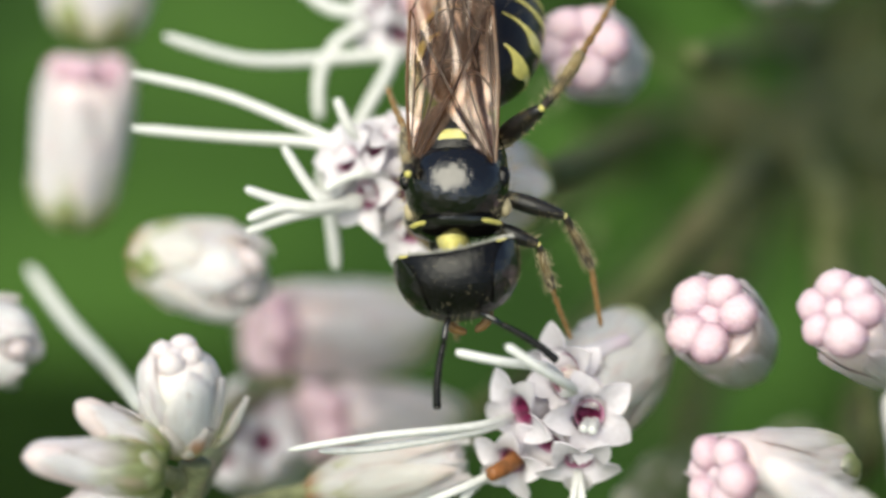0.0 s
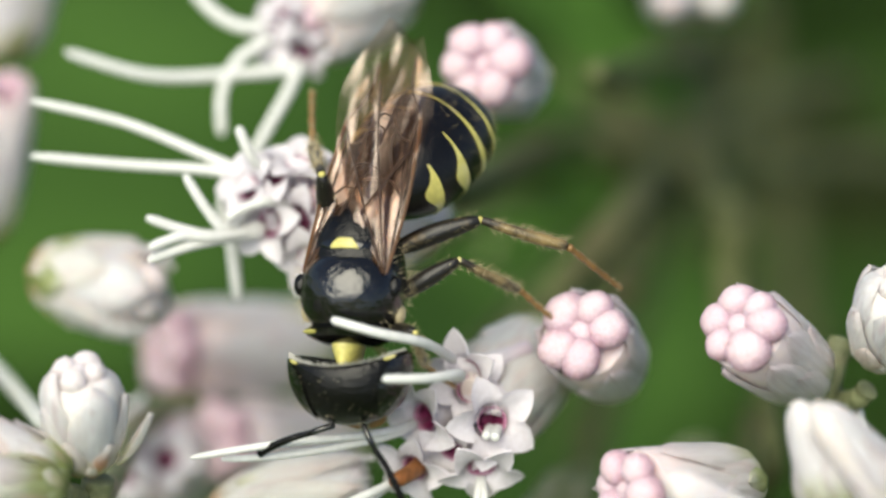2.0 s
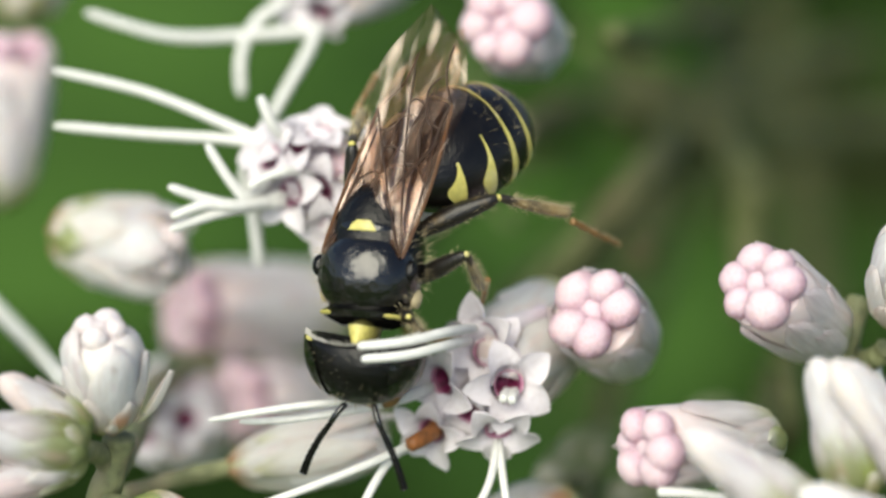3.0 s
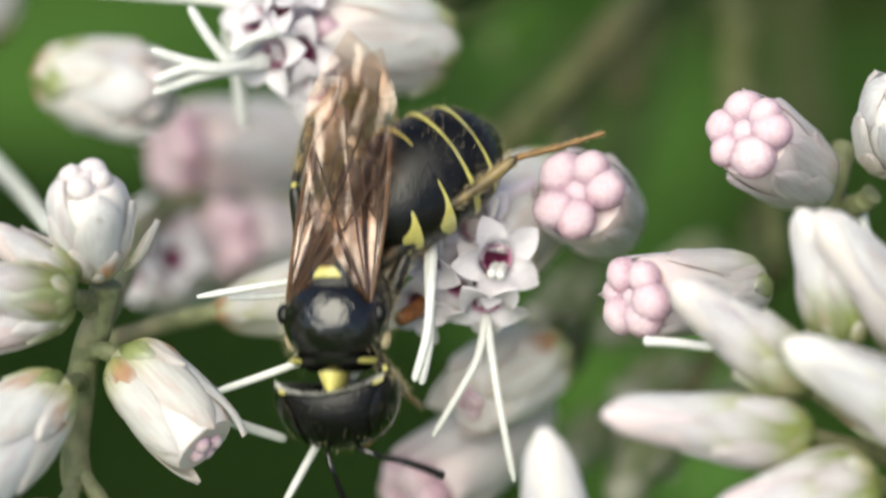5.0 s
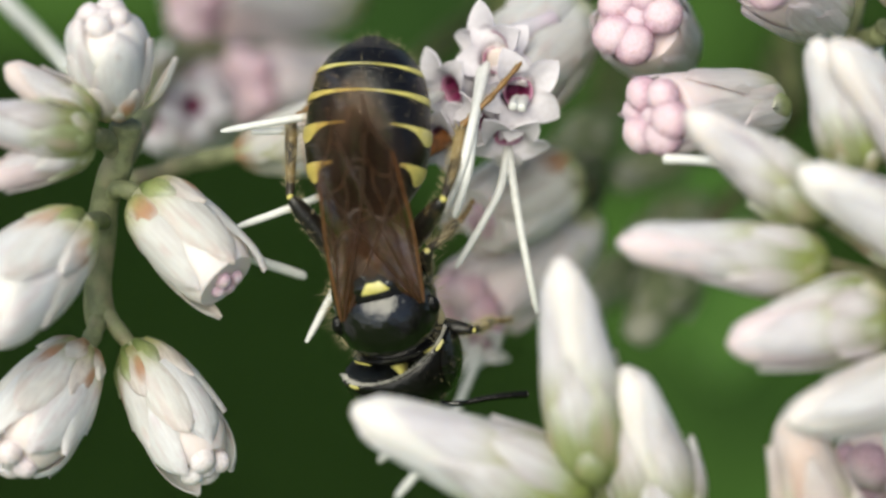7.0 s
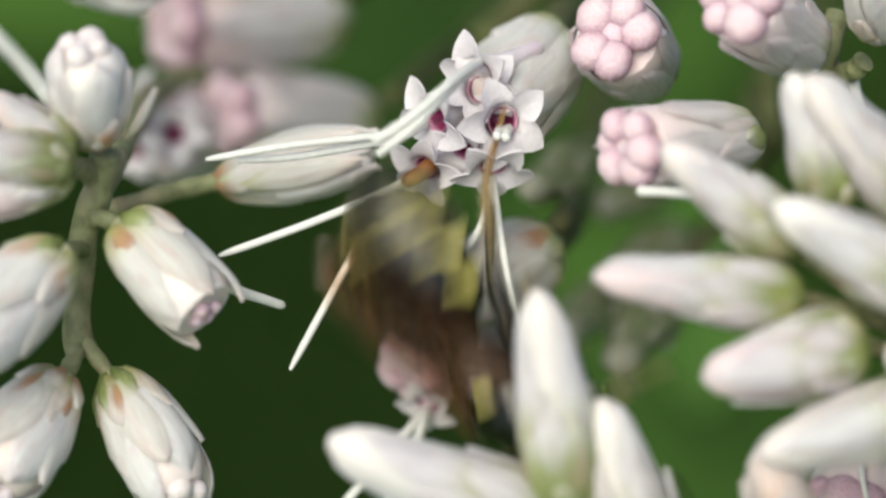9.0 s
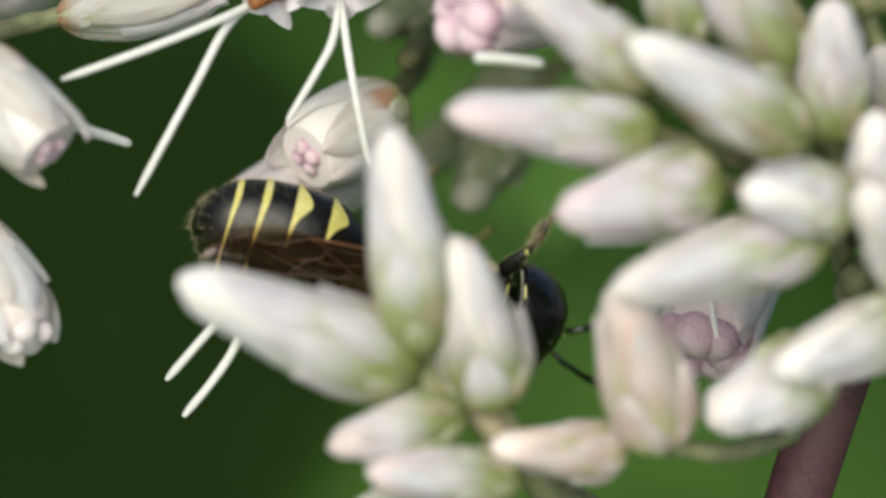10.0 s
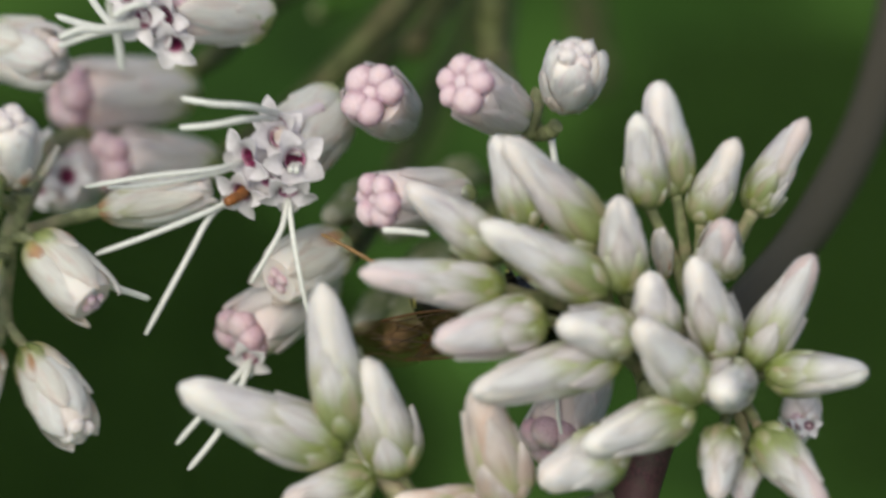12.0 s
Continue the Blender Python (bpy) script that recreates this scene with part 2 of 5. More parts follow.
def smooth_profile(points):
    """A smooth curve through (position, value) points."""
    xs, ys = [list(c) for c in zip(*points)]

    def at(z):
        i = max(0, min(len(xs) - 2, sum(1 for x in xs[1:-1] if x <= z)))
        t = (z - xs[i]) / (xs[i + 1] - xs[i])
        m0 = (ys[i + 1] - ys[max(i - 1, 0)]) / (xs[i + 1] - xs[max(i - 1, 0)])
        j = min(i + 2, len(xs) - 1)
        m1 = (ys[j] - ys[i]) / (xs[j] - xs[i])
        d = xs[i + 1] - xs[i]
        return ((2 * t**3 - 3 * t**2 + 1) * ys[i] + (t**3 - 2 * t**2 + t) * d * m0 + (3 * t**2 - 2 * t**3) * ys[i + 1] + (t**3 - t**2) * d * m1)

    return at


def shell(name, f, nu, nv, thick, scale=1.0):
    """A curved sheet f(u, v), u in -1..1, v in 0..1, with thickness."""
    us, vs = np.linspace(-1, 1, nu), np.linspace(0, 1, nv)
    outer = [[Vector(f(u, v)) for u in us] for v in vs]
    inner = []
    for j in range(nv):
        row = []
        for i in range(nu):
            du = outer[j][min(i + 1, nu - 1)] - outer[j][max(i - 1, 0)]
            dv = outer[min(j + 1, nv - 1)][i] - outer[max(j - 1, 0)][i]
            k = du.cross(dv)
            k = k.normalized() if k.length > 1e-9 else Vector((0, 0, 0))
            edge = 1 - 0.75 * max(abs(us[i]), vs[j] if vs[j] > 0.8 else 0) ** 4
            row.append(outer[j][i] - k * thick * edge)
        inner.append(row)
    verts = [p for r in outer for p in r] + [p for r in inner for p in r]
    n, faces = nu * nv, []
    for j in range(nv - 1):
        for i in range(nu - 1):
            a = j * nu + i
            faces += [(a, a + 1, a + nu + 1, a + nu), (n + a, n + a + nu, n + a + nu + 1, n + a + 1)]
    for j in range(nv - 1):
        for a, b in ((j * nu, (j + 1) * nu), (j * nu + nu - 1, (j + 1) * nu + nu - 1)):
            faces.append((a, b, n + b, n + a))
    for i in range(nu - 1):
        for r in (0, (nv - 1) * nu):
            faces.append((r + i, r + i + 1, n + r + i + 1, n + r + i))
    return mesh(name, verts, faces, scale)


def lathe(name, rings, n=20, scale=1.0, axis="z", shape=None):
    """A closed body from rings (position, half width, half height), with an optional shape(angle, position) factor."""
    verts, faces = [], []
    for z, a, b in rings:
        for k in range(n):
            t = 2 * math.pi * k / n
            s = shape(t, z) if shape else 1.0
            x, y = a * math.cos(t) * s, b * math.sin(t) * s
            verts.append((x, y, z) if axis == "z" else (x, z, y))
    for j in range(len(rings) - 1):
        for k in range(n):
            faces.append((j * n + k, j * n + (k + 1) % n, (j + 1) * n + (k + 1) % n, (j + 1) * n + k))
    faces.append(tuple(range(n - 1, -1, -1)))
    faces.append(tuple((len(rings) - 1) * n + k for k in range(n)))
    return mesh(name, verts, faces, scale)


def curve_points(points, count):
    """A smooth line through the points."""
    p = [Vector(q) for q in points]
    if len(p) == 2:
        return [p[0].lerp(p[1], k / (count - 1)) for k in range(count)]
    out = []
    for k in range(count):
        s = k / (count - 1) * (len(p) - 1)
        i = min(int(s), len(p) - 2)
        t = s - i
        a, b, c, d = p[max(i - 1, 0)], p[i], p[i + 1], p[min(i + 2, len(p) - 1)]
        out.append(0.5 * ((2 * b) + (c - a) * t + (2 * a - 5 * b + 4 * c - d) * t**2 + (3 * b - a - 3 * c + d) * t**3))
    return out


def tube(name, points, radius, n=10, count=18, scale=1.0, lumps=0.0, flat=1.0):
    """A tube along a smooth line; radius: a number, or a function of 0..1."""
    line = curve_points(points, count)
    verts, faces = [], []
    side = None
    for j, p in enumerate(line):
        way = (line[min(j + 1, count - 1)] - line[max(j - 1, 0)]).normalized()
        if side is None:
            side = way.orthogonal().normalized()
        side = (side - way * side.dot(way)).normalized()
        up = way.cross(side)
        t = j / (count - 1)
        r = radius(t) if callable(radius) else radius
        r *= 1 + lumps * noise.noise(p * 3.0 + Vector((7.1, 2.3, 0.4)))
        if j == 0 or j == count - 1:
            r *= 0.55
        for k in range(n):
            a = 2 * math.pi * k / n
            verts.append(p + (side * math.cos(a) + up * math.sin(a) * flat) * r)
    for j in range(count - 1):
        for k in range(n):
            faces.append((j * n + k, j * n + (k + 1) % n, (j + 1) * n + (k + 1) % n, (j + 1) * n + k))
    faces.append(tuple(range(n - 1, -1, -1)))
    faces.append(tuple((count - 1) * n + k for k in range(n)))
    return mesh(name, verts, faces, scale)


# ---------------------------------------------------------------- ground and distance
def meadow():
    """Ground that rolls off to the horizon, finer near the plant."""
    ring = [0, 0.1, 0.2, 0.3, 0.4, 0.55, 0.7, 0.9, 1.2, 1.6, 2.2, 3, 4.5, 7, 12, 25, 60, 150, 500, 1500]
    verts, faces, n = [], [], 72
    for r in ring:
        for k in range(n):
            a = 2 * math.pi * k / n
            x, y = r * math.cos(a), 0.9 + r * math.sin(a)
            verts.append((x, y, 0.02 * noise.noise((x * 4, y * 4, 0.3)) + (0 if r < 20 else 0.3 * noise.noise((x * 0.05, y * 0.05, 0)))))
    for j in range(len(ring) - 1):
        for k in range(n):
            faces.append((j * n + k, j * n + (k + 1) % n, (j + 1) * n + (k + 1) % n, (j + 1) * n + k))
    ground_mat = material("meadow_turf", (0.030, 0.076, 0.010), 0.8, spec=0.12, unit=1000.0, mottle=0.30, mottle_mm=90,
                          second=(0.054, 0.120, 0.018), second_mm=260, second_at=(0.42, 0.62), bump=0.3, bump_mm=20)
    return tagged(part("ground", mesh("ground", verts, faces), ground_mat), "green meadow turf under the flowering plant", "ground", kind="structure")


meadow()


def undergrowth(name, centre, size, count, seed, colour, label):
    """Low dense leaves, too many to count, added to tone the meadow's background."""
    dice, verts, faces = random.Random(seed), [], []
    for k in range(count):
        a, d = dice.uniform(0, 2 * math.pi), dice.random() ** 0.6
        hgt = size[2] * (1 - d * d) * dice.uniform(0.35, 1.0)
        c = Vector((centre[0] + size[0] * d * math.cos(a), centre[1] + size[1] * d * math.sin(a), hgt))
        m = pose(0, 0, 0, dice.uniform(-70, 70), dice.uniform(-70, 70), dice.uniform(0, 360)).to_3x3()
        w, l = dice.uniform(0.0010, 0.0020), dice.uniform(0.002, 0.0045)
        n = len(verts)
        verts += [c + m @ Vector(p) for p in ((0, -l, 0), (w, 0, 0.002), (0, l, -0.002), (-w, 0, 0.002), (0, 0, -0.001))]
        faces += [(n, n + 1, n + 4), (n + 1, n + 2, n + 4), (n + 2, n + 3, n + 4), (n + 3, n, n + 4)]
    mat = material(name + "_leaf", colour, 0.6, spec=0.12, trans=0.25, mottle=0.2, mottle_mm=30)
    return tagged(part(name, mesh(name, verts, faces), mat), label, "undergrowth", kind="stuff")


# leaf patches added where the view's background runs darker or lighter than the turf
undergrowth("undergrowth", (-0.16, 1.09), (0.38, 0.42, 0.07), 90000, 5, (0.037, 0.085, 0.016), "dense dark low leaves added to darken the meadow background")
undergrowth("undergrowth", (0.58, 1.30), (0.26, 0.30, 0.06), 44000, 6, (0.055, 0.12, 0.024), "light green low leaves added to lighten the meadow background")
undergrowth("undergrowth", (0.53, 1.83), (0.15, 0.14, 0.07), 20000, 9, (0.060, 0.082, 0.026), "olive brown low leaves added to darken the meadow background")
# these dark leaves stand in for the plants' shade on the ground
undergrowth("undergrowth", (0.50, 2.45), (0.35, 0.45, 0.15), 45000, 8, (0.034, 0.066, 0.015), "dense dark low leaves added to darken the meadow background")

# ---------------------------------------------------------------- flower heads
BUD = smooth_profile([(0, 0.36), (0.08, 0.66), (0.2, 0.86), (0.35, 0.92), (0.5, 0.88), (0.62, 0.79), (0.74, 0.70), (0.86, 0.60), (0.94, 0.44), (1.0, 0.14)])
FAT = smooth_profile([(0, 0.30), (0.10, 0.55), (0.28, 0.82), (0.48, 1.0), (0.68, 0.97), (0.84, 0.80), (0.94, 0.62), (1.0, 0.40)])
CUP = smooth_profile([(0, 0.34), (0.10, 0.70), (0.28, 0.90), (0.55, 1.0), (0.80, 1.0), (0.92, 0.92), (1.0, 0.80)])
GOBLET = smooth_profile([(0, 0.34), (0.12, 0.60), (0.35, 0.84), (0.60, 0.98), (0.78, 1.0), (0.90, 0.90), (1.0, 0.66)])
DRUM = smooth_profile([(0, 0.42), (0.10, 0.70), (0.25, 0.86), (0.50, 0.94), (0.75, 1.0), (0.92, 1.0), (1.0, 0.93)])
MESHES = {}


def once(key, build):
    if key not in MESHES:
        MESHES[key] = build()
    return MESHES[key]


def bract_mesh(profile, z0, z1, half, proud, point, flare=0.0):
    """One bract that clasps the head between two heights; half: half its width as an angle; point: 0 blunt to 1 sharp."""
    def f(u, v):
        z = z0 + (z1 - z0) * v
        w = (1 - v ** (6 - 4 * point)) ** (0.55 + 0.4 * point) * (0.72 + 0.28 * math.sin(math.pi * min(1, v * 1.3)))
        a = u * half * max(w, 0.02)
        r = profile(min(max(z, 0), 1)) * (1 + proud * (0.80 + 0.20 * math.sin(math.pi * min(v * 0.9 + 0.1, 1)))) - 0.07 * abs(u) ** 3
        r += 0.035 * math.cos(u * 1.57) + 0.016 * math.sin(7 * v + 3 * u) + 0.007 * math.cos(u * 14) + flare * v ** 5 * (1 - 0.5 * u * u)
        return (r * math.cos(a), r * math.sin(a), z)
    return shell("bract", f, 9, 12, 0.03)


def knob_mesh():
    """A closed floret: a rounded bud whose five lobes meet at the top."""
    rings = [(-1.1, 0.5, 0.5), (-0.6, 0.86, 0.86), (-0.2, 1.0, 1.0), (0.2, 0.98, 0.98), (0.5, 0.84, 0.84), (0.72, 0.62, 0.62), (0.85, 0.36, 0.36), (0.88, 0.12, 0.12)]
    return lathe("floret_bud", rings, 20, shape=lambda t, z: 1 - 0.08 * max(0, z + 0.2) * abs(math.cos(2.5 * t)) ** 6)


def corolla_mesh():
    """An open floret: a tube that flares into five pointed lobes."""
    nu, rows = 50, []
    for v in np.linspace(0, 1, 12):
        row = []
        for k in range(nu):
            a = 2 * math.pi * k / nu
            star = abs(((a * 5 / (2 * math.pi)) % 1) * 2 - 1)       # 0 in the middle of a lobe, 1 between lobes
            if v < 0.6:
                s = v / 0.6
                r, z = 0.20 + 0.26 * s**1.6, -2.2 + 2.1 * s
            else:
                s = (v - 0.6) / 0.4
                reach = 0.22 + 0.50 * (1 - star)
                r = 0.46 + reach * s
                z = -0.1 + 0.22 * s - 0.16 * s * s * (1 - star) + 0.06 * math.sin(3 * a) * s
            row.append((r * math.cos(a), r * math.sin(a), z))
        rows.append(row)
    verts = [p for r in rows for p in r]
    n = len(verts)
    verts += [(x * 0.9 if abs(z) > 0.35 else x, y * 0.9 if abs(z) > 0.35 else y, z - 0.06) for x, y, z in verts]
    faces = []
    for j in range(len(rows) - 1):
        for k in range(nu):
            q = (j * nu + k, j * nu + (k + 1) % nu, (j + 1) * nu + (k + 1) % nu, (j + 1) * nu + k)
            faces += [q, tuple(n + i for i in reversed(q))]
    for r in (0, len(rows) - 1):
        for k in range(nu):
            faces.append((r * nu + k, r * nu + (k + 1) % nu, n + r * nu + (k + 1) % nu, n + r * nu + k))
    return mesh("corolla", verts, faces)


def throat_mesh():
    rings = [(-0.9, 0.16, 0.16), (-0.5, 0.30, 0.30), (-0.25, 0.35, 0.35), (-0.20, 0.36, 0.36), (-0.21, 0.335, 0.335), (-0.3, 0.30, 0.30), (-0.7, 0.15, 0.15)]
    return lathe("throat", rings, 20)


def along(base, tip, turn):
    way = (Vector(tip) - Vector(base)).normalized()
    return Matrix.Translation(base) @ way.to_track_quat("Z", "Y").to_matrix().to_4x4() @ pose(0, 0, 0, 0, 0, turn)


HEAD_LABELS = {
    "bud": "closed pointed white flower bud with green-based bracts",
    "pinkbud": "closed flower bud flushed pink with green base",
    "white": "plump white goblet-shaped flower head with closed florets",
    "pinkend": "white flower head just opening, pink florets at its tip",
    "orange": "white flower head with rusty orange bract bases",
    "green": "small dull green unripe flower bud in shade",
    "ripe": "pale flower head with rounded pink floret buds showing",
    "openfew": "pale lilac flower head with few florets open",
    "S": "open flower head of white star-shaped florets with magenta throats",
    "W": "open flower head with long curling white styles",
    "W2": "open white flower head with long pale styles, past the rest",
}
HEADS_MADE = []


CLUSTER = {}
WORLD_POSE = {}


def cluster(name, anchor, label, category="flower cluster"):
    """A stalk system with its heads: all that moves together when pushed. What follows is built on it."""
    CLUSTER["ob"] = thing(name, Matrix.Translation(spot(*anchor)), label, category, "flower clusters of the plant" if name == "flower_cluster" else "")
    CLUSTER["back"] = Matrix.Translation(spot(*anchor)).inverted()
    return CLUSTER["ob"]


def head(kind, tip, base, width, turn=None, side=0, seed=0):
    """A flower head on its stalk's end, from base to tip, in millimetres of the plan."""
    dice = random.Random(len(HEADS_MADE) * 7 + 11)
    tip, base = spot(*tip), spot(*base)
    r = width * MM / 2
    length = max((tip - base).length, r * 1.6)
    m = along(base, tip, dice.uniform(0, 360) if turn is None else turn)
    form = {"bud": BUD, "pinkbud": BUD, "white": GOBLET, "pinkend": CUP, "orange": FAT, "green": BUD, "ripe": DRUM}.get(kind, CUP)
    key = {BUD: "bud", FAT: "fat", CUP: "cup", GOBLET: "goblet", DRUM: "drum"}[form]
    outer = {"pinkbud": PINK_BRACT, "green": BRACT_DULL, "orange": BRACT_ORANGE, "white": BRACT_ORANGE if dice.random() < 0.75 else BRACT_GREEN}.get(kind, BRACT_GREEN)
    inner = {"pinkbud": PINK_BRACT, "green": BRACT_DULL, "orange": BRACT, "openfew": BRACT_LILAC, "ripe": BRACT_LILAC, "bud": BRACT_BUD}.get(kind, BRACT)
    full = 1.0 if form in (BUD, FAT) else 0.90
    core = lathe("flower_head", [(z * length * full * 0.992, form(z) * 0.965 * r, form(z) * 0.965 * r) for z in np.linspace(0, 0.998, 14)], 16)
    ob = part("flower_head", core, inner, CLUSTER["ob"], CLUSTER["back"] @ m, HEAD_LABELS[kind])
    WORLD_POSE[ob.name] = m
    HEADS_MADE.append(ob)
    unit = Matrix.Diagonal((r, r, length, 1))
    if key == "bud":
        whorls = [(6, 0.0, 0.26, 0.52, 0.20, 0.40, outer), (4, 0.04, 0.50, 0.66, 0.17, 0.45, outer if dice.random() < 0.8 else inner),
                  (4, 0.14, 0.78, 0.70, 0.12, 0.5, inner), (3, 0.36, 1.0, 1.0, 0.0, 0.45, PETAL_BUD if inner is BRACT_BUD else inner)]
    elif key == "fat":
        whorls = [(5, 0.0, 0.28, 0.60, 0.10, 0.3, outer), (4, 0.05, 0.54, 0.80, 0.07, 0.15, inner),
                  (5, 0.16, 0.94, 0.66, 0.04, 0.12, inner), (5, 0.4, 1.04, 0.62, 0.0, 0.3, PETAL)]
    elif key == "goblet":
        whorls = [(6, 0.0, 0.25, 0.50, 0.20, 0.45, outer), (5, 0.03, 0.46, 0.56, 0.16, 0.30, BRACT_RUSTY if dice.random() < 0.9 else BRACT_GREEN),
                  (5, 0.12, 0.78, 0.66, 0.10, 0.14, inner), (4, 0.28, 1.0, 0.86, 0.03, 0.06, PETAL)]
    elif key == "drum":
        whorls = [(5, 0.0, 0.28, 0.60, 0.07, 0.3, outer), (5, 0.05, 0.58, 0.80, 0.035, 0.15, inner), (6, 0.16, 0.96, 0.66, 0.03, 0.18, inner)]
    else:
        whorls = [(5, 0.0, 0.30, 0.58, 0.10, 0.4, outer), (4, 0.05, 0.50, 0.66, 0.07, 0.25, BRACT_RUSTY if kind == "pinkend" else inner), (5, 0.14, 1.0, 0.76, 0.035, 0.12, inner)]
    for w, (count, z0, z1, half, proud, point, mat) in enumerate(whorls):
        me = once((key, w), lambda: bract_mesh(form, z0, z1, half, proud, point, 0.10 if key == "fat" and w > 1 else 0.0))
        for k in range(count):
            a = 360 * (k + 0.5 * (w % 2)) / count + dice.uniform(-9, 9)
            stretch = dice.uniform(0.78, 1.08) if key == "bud" and w < 3 else dice.uniform(0.86, 1.08) if key in ("fat", "goblet") or w < 3 else dice.uniform(0.95, 1.0)
            wide = dice.uniform(0.97, 1.05)
            part("bract", me, mat, ob, unit @ pose(0, 0, 0, dice.uniform(-0.7, 0.7), dice.uniform(-0.4, 0.9) if key == "fat" else 0, a) @ Matrix.Diagonal((wide, 1, stretch, 1)))
    if side:    # a loose bract that stands off to one side
        me = once(("loose", key), lambda: bract_mesh(form, 0.1, 0.62, 0.5, 0.25, 0.2))
        part("bract", me, inner, ob, unit @ pose(0.18, 0, 0.05, 0, 6, 0))
    knobs = {"white": (4, 0.36, 0.36), "orange": (4, 0.30, 0.30), "ripe": (5 + (dice.random() < 0.6), 0.50, 0.57), "pinkend": (4, 0.22, 0.26), "openfew": (3, 0.36, 0.45), "S": (0, 0, 0), "W": (3, 0.34, 0.5), "W2": (2, 0.3, 0.4)}.get(kind, (0, 0, 0))
    for k in range(knobs[0]):
        a = 2 * math.pi * (k + dice.uniform(-0.20, 0.20)) / knobs[0]
        s = r * knobs[1] * dice.uniform(0.80, 1.10)
        drop = 0.9 if kind == "pinkend" else dice.uniform(-0.1, 0.25) if form is FAT else dice.uniform(0.2, 0.8) if form is GOBLET else dice.uniform(0.0, 0.35) if form is DRUM else 0.62
        m2 = Matrix.Translation((r * knobs[2] * math.cos(a), r * knobs[2] * math.sin(a), length * (0.99 if form is DRUM else 0.96) - s * drop)) @ pose(0, 0, 0, 14 * math.sin(-a), 14 * math.cos(a), dice.uniform(0, 72)) @ Matrix.Diagonal((s, s * dice.uniform(0.85, 1.0), s * (1.0 if form is GOBLET else 0.85), 1))
        part("floret_bud", once("knob", knob_mesh), PALE_PINK if form in (FAT, GOBLET) else PINK, ob, m2, "pale closed floret" if form in (FAT, GOBLET) else "rounded pink floret bud")
    if kind in ("ripe", "white"):
        s = r * (0.28 if form is GOBLET else 0.34)
        part("floret_bud", MESHES["knob"], PALE_PINK if form is GOBLET else PINK, ob, Matrix.Translation((0, 0, length * (0.97 if form is GOBLET else 1.0) - s * 0.5)) @ Matrix.Diagonal((s, s, s, 1)), "rounded pink floret bud")
    if kind == "openfew":
        dice = random.Random(seed)
        for k in range(3):
            a = 2 * math.pi * (k + 0.5) / 3
            m2 = Matrix.Translation((r * 0.62 * math.cos(a), r * 0.62 * math.sin(a), length + r * 0.1)) @ pose(0, 0, 0, -38 * math.sin(a), 38 * math.cos(a), dice.uniform(0, 72))
            floret_at(ob, m2, r * 0.62)
    return ob


def floret_at(ob, m, size):
    m = m @ Matrix.Diagonal((size, size, size, 1))
    part("corolla", once("corolla", corolla_mesh), COROLLA, ob, m, "white star-shaped floret")
    part("throat", once("throat", throat_mesh), THROAT, ob, m, "magenta throat of a floret")


def floret(ob, mouth, aim, size, turn=0):
    """An open floret of a head: its mouth, and a point towards which it opens."""
    floret_at(ob, WORLD_POSE[ob.name].inverted() @ along(spot(*mouth), spot(*aim), turn), size * MM)


def style(ob, points, radius=0.13, name="style", mat=None, label="long white style", end=0.75):
    back = WORLD_POSE[ob.name].inverted()
    pts = [back @ spot(*p) for p in points]
    me = tube(name, pts, lambda t: radius * MM * (end + (1 - end) * (1 - t) ** 0.5 if t < 0.93 else end * 0.9), 8, 22)
    return part(name, me, mat or STYLE, ob, None, label)


def loose_style(ob, mouth, length, lift, radius):
    """A style that the wasp pushes about; it starts along the plan's x axis and is turned by its keys."""
    pts = [Vector((0, 0, 0)), Vector((length * 0.35, 0.0, lift * 0.8)), Vector((length * 0.7, length * 0.03, lift)), Vector((length, length * 0.02, lift * 0.9))]
    me = tube("style", pts, lambda t: radius * (0.8 + 0.2 * (1 - t) ** 0.5), 8, 22, MM)
    return part("style", me, STYLE, ob, WORLD_POSE[ob.name].inverted() @ Matrix.Translation(spot(*mouth)) @ BLOOM.to_3x3().to_4x4(), "long white style pushed by the wasp")


STALK_LABELS = {"flower_stalk": "downy grey-green flower stalk of the plant", "pedicel": "short green stalklet under a flower head"}


def stalk(name, points, r0, r1, mat, label=""):
    c = spot(*points[0])
    pts = [spot(*p) - c for p in points]
    me = tube(name, pts, lambda t: (r0 + (r1 - r0) * t) * MM * (1 + 0.06 * math.sin(23 * t)), 12, 30)
    return part(name, me, mat, CLUSTER["ob"], CLUSTER["back"] @ Matrix.Translation(c), label or STALK_LABELS[name])



cluster('flower_cluster', (-12.01, 3.64, 1.5), 'cluster of plump white flower heads on a grey-green stalk')
head('white', (-11.71, 11.91, 5.5), (-11.51, 9.33, 3.5), 2.05, turn=40, side=1)
head('bud', (-15.37, 9.12, 6.5), (-12.05, 8.73, 5.0), 1.50)
head('white', (-15.21, 3.82, 6.5), (-12.28, 6.55, 4.5), 2.46)
head('pinkend', (-8.40, 4.67, 4.5), (-10.87, 7.26, 3.0), 2.24)
head('white', (-14.42, 0.24, 4.5), (-12.40, 3.15, 2.5), 2.39)
head('white', (-9.10, -0.23, 3.5), (-11.15, 3.17, 2.0), 2.19, turn=30)
head('bud', (-14.18, 10.51, 5.5), (-12.03, 8.98, 4.5), 1.30)
head('bud', (-14.70, 7.54, 6.0), (-12.09, 8.62, 4.5), 1.24)
stalk('flower_stalk', [(-11.22, 9.19, 3.0), (-11.44, 8.15, 2.5), (-11.86, 6.97, 2.0), (-12.08, 4.85, 1.7), (-12.01, 3.64, 1.5)], 0.42, 0.40, GREEN_STEM, '')
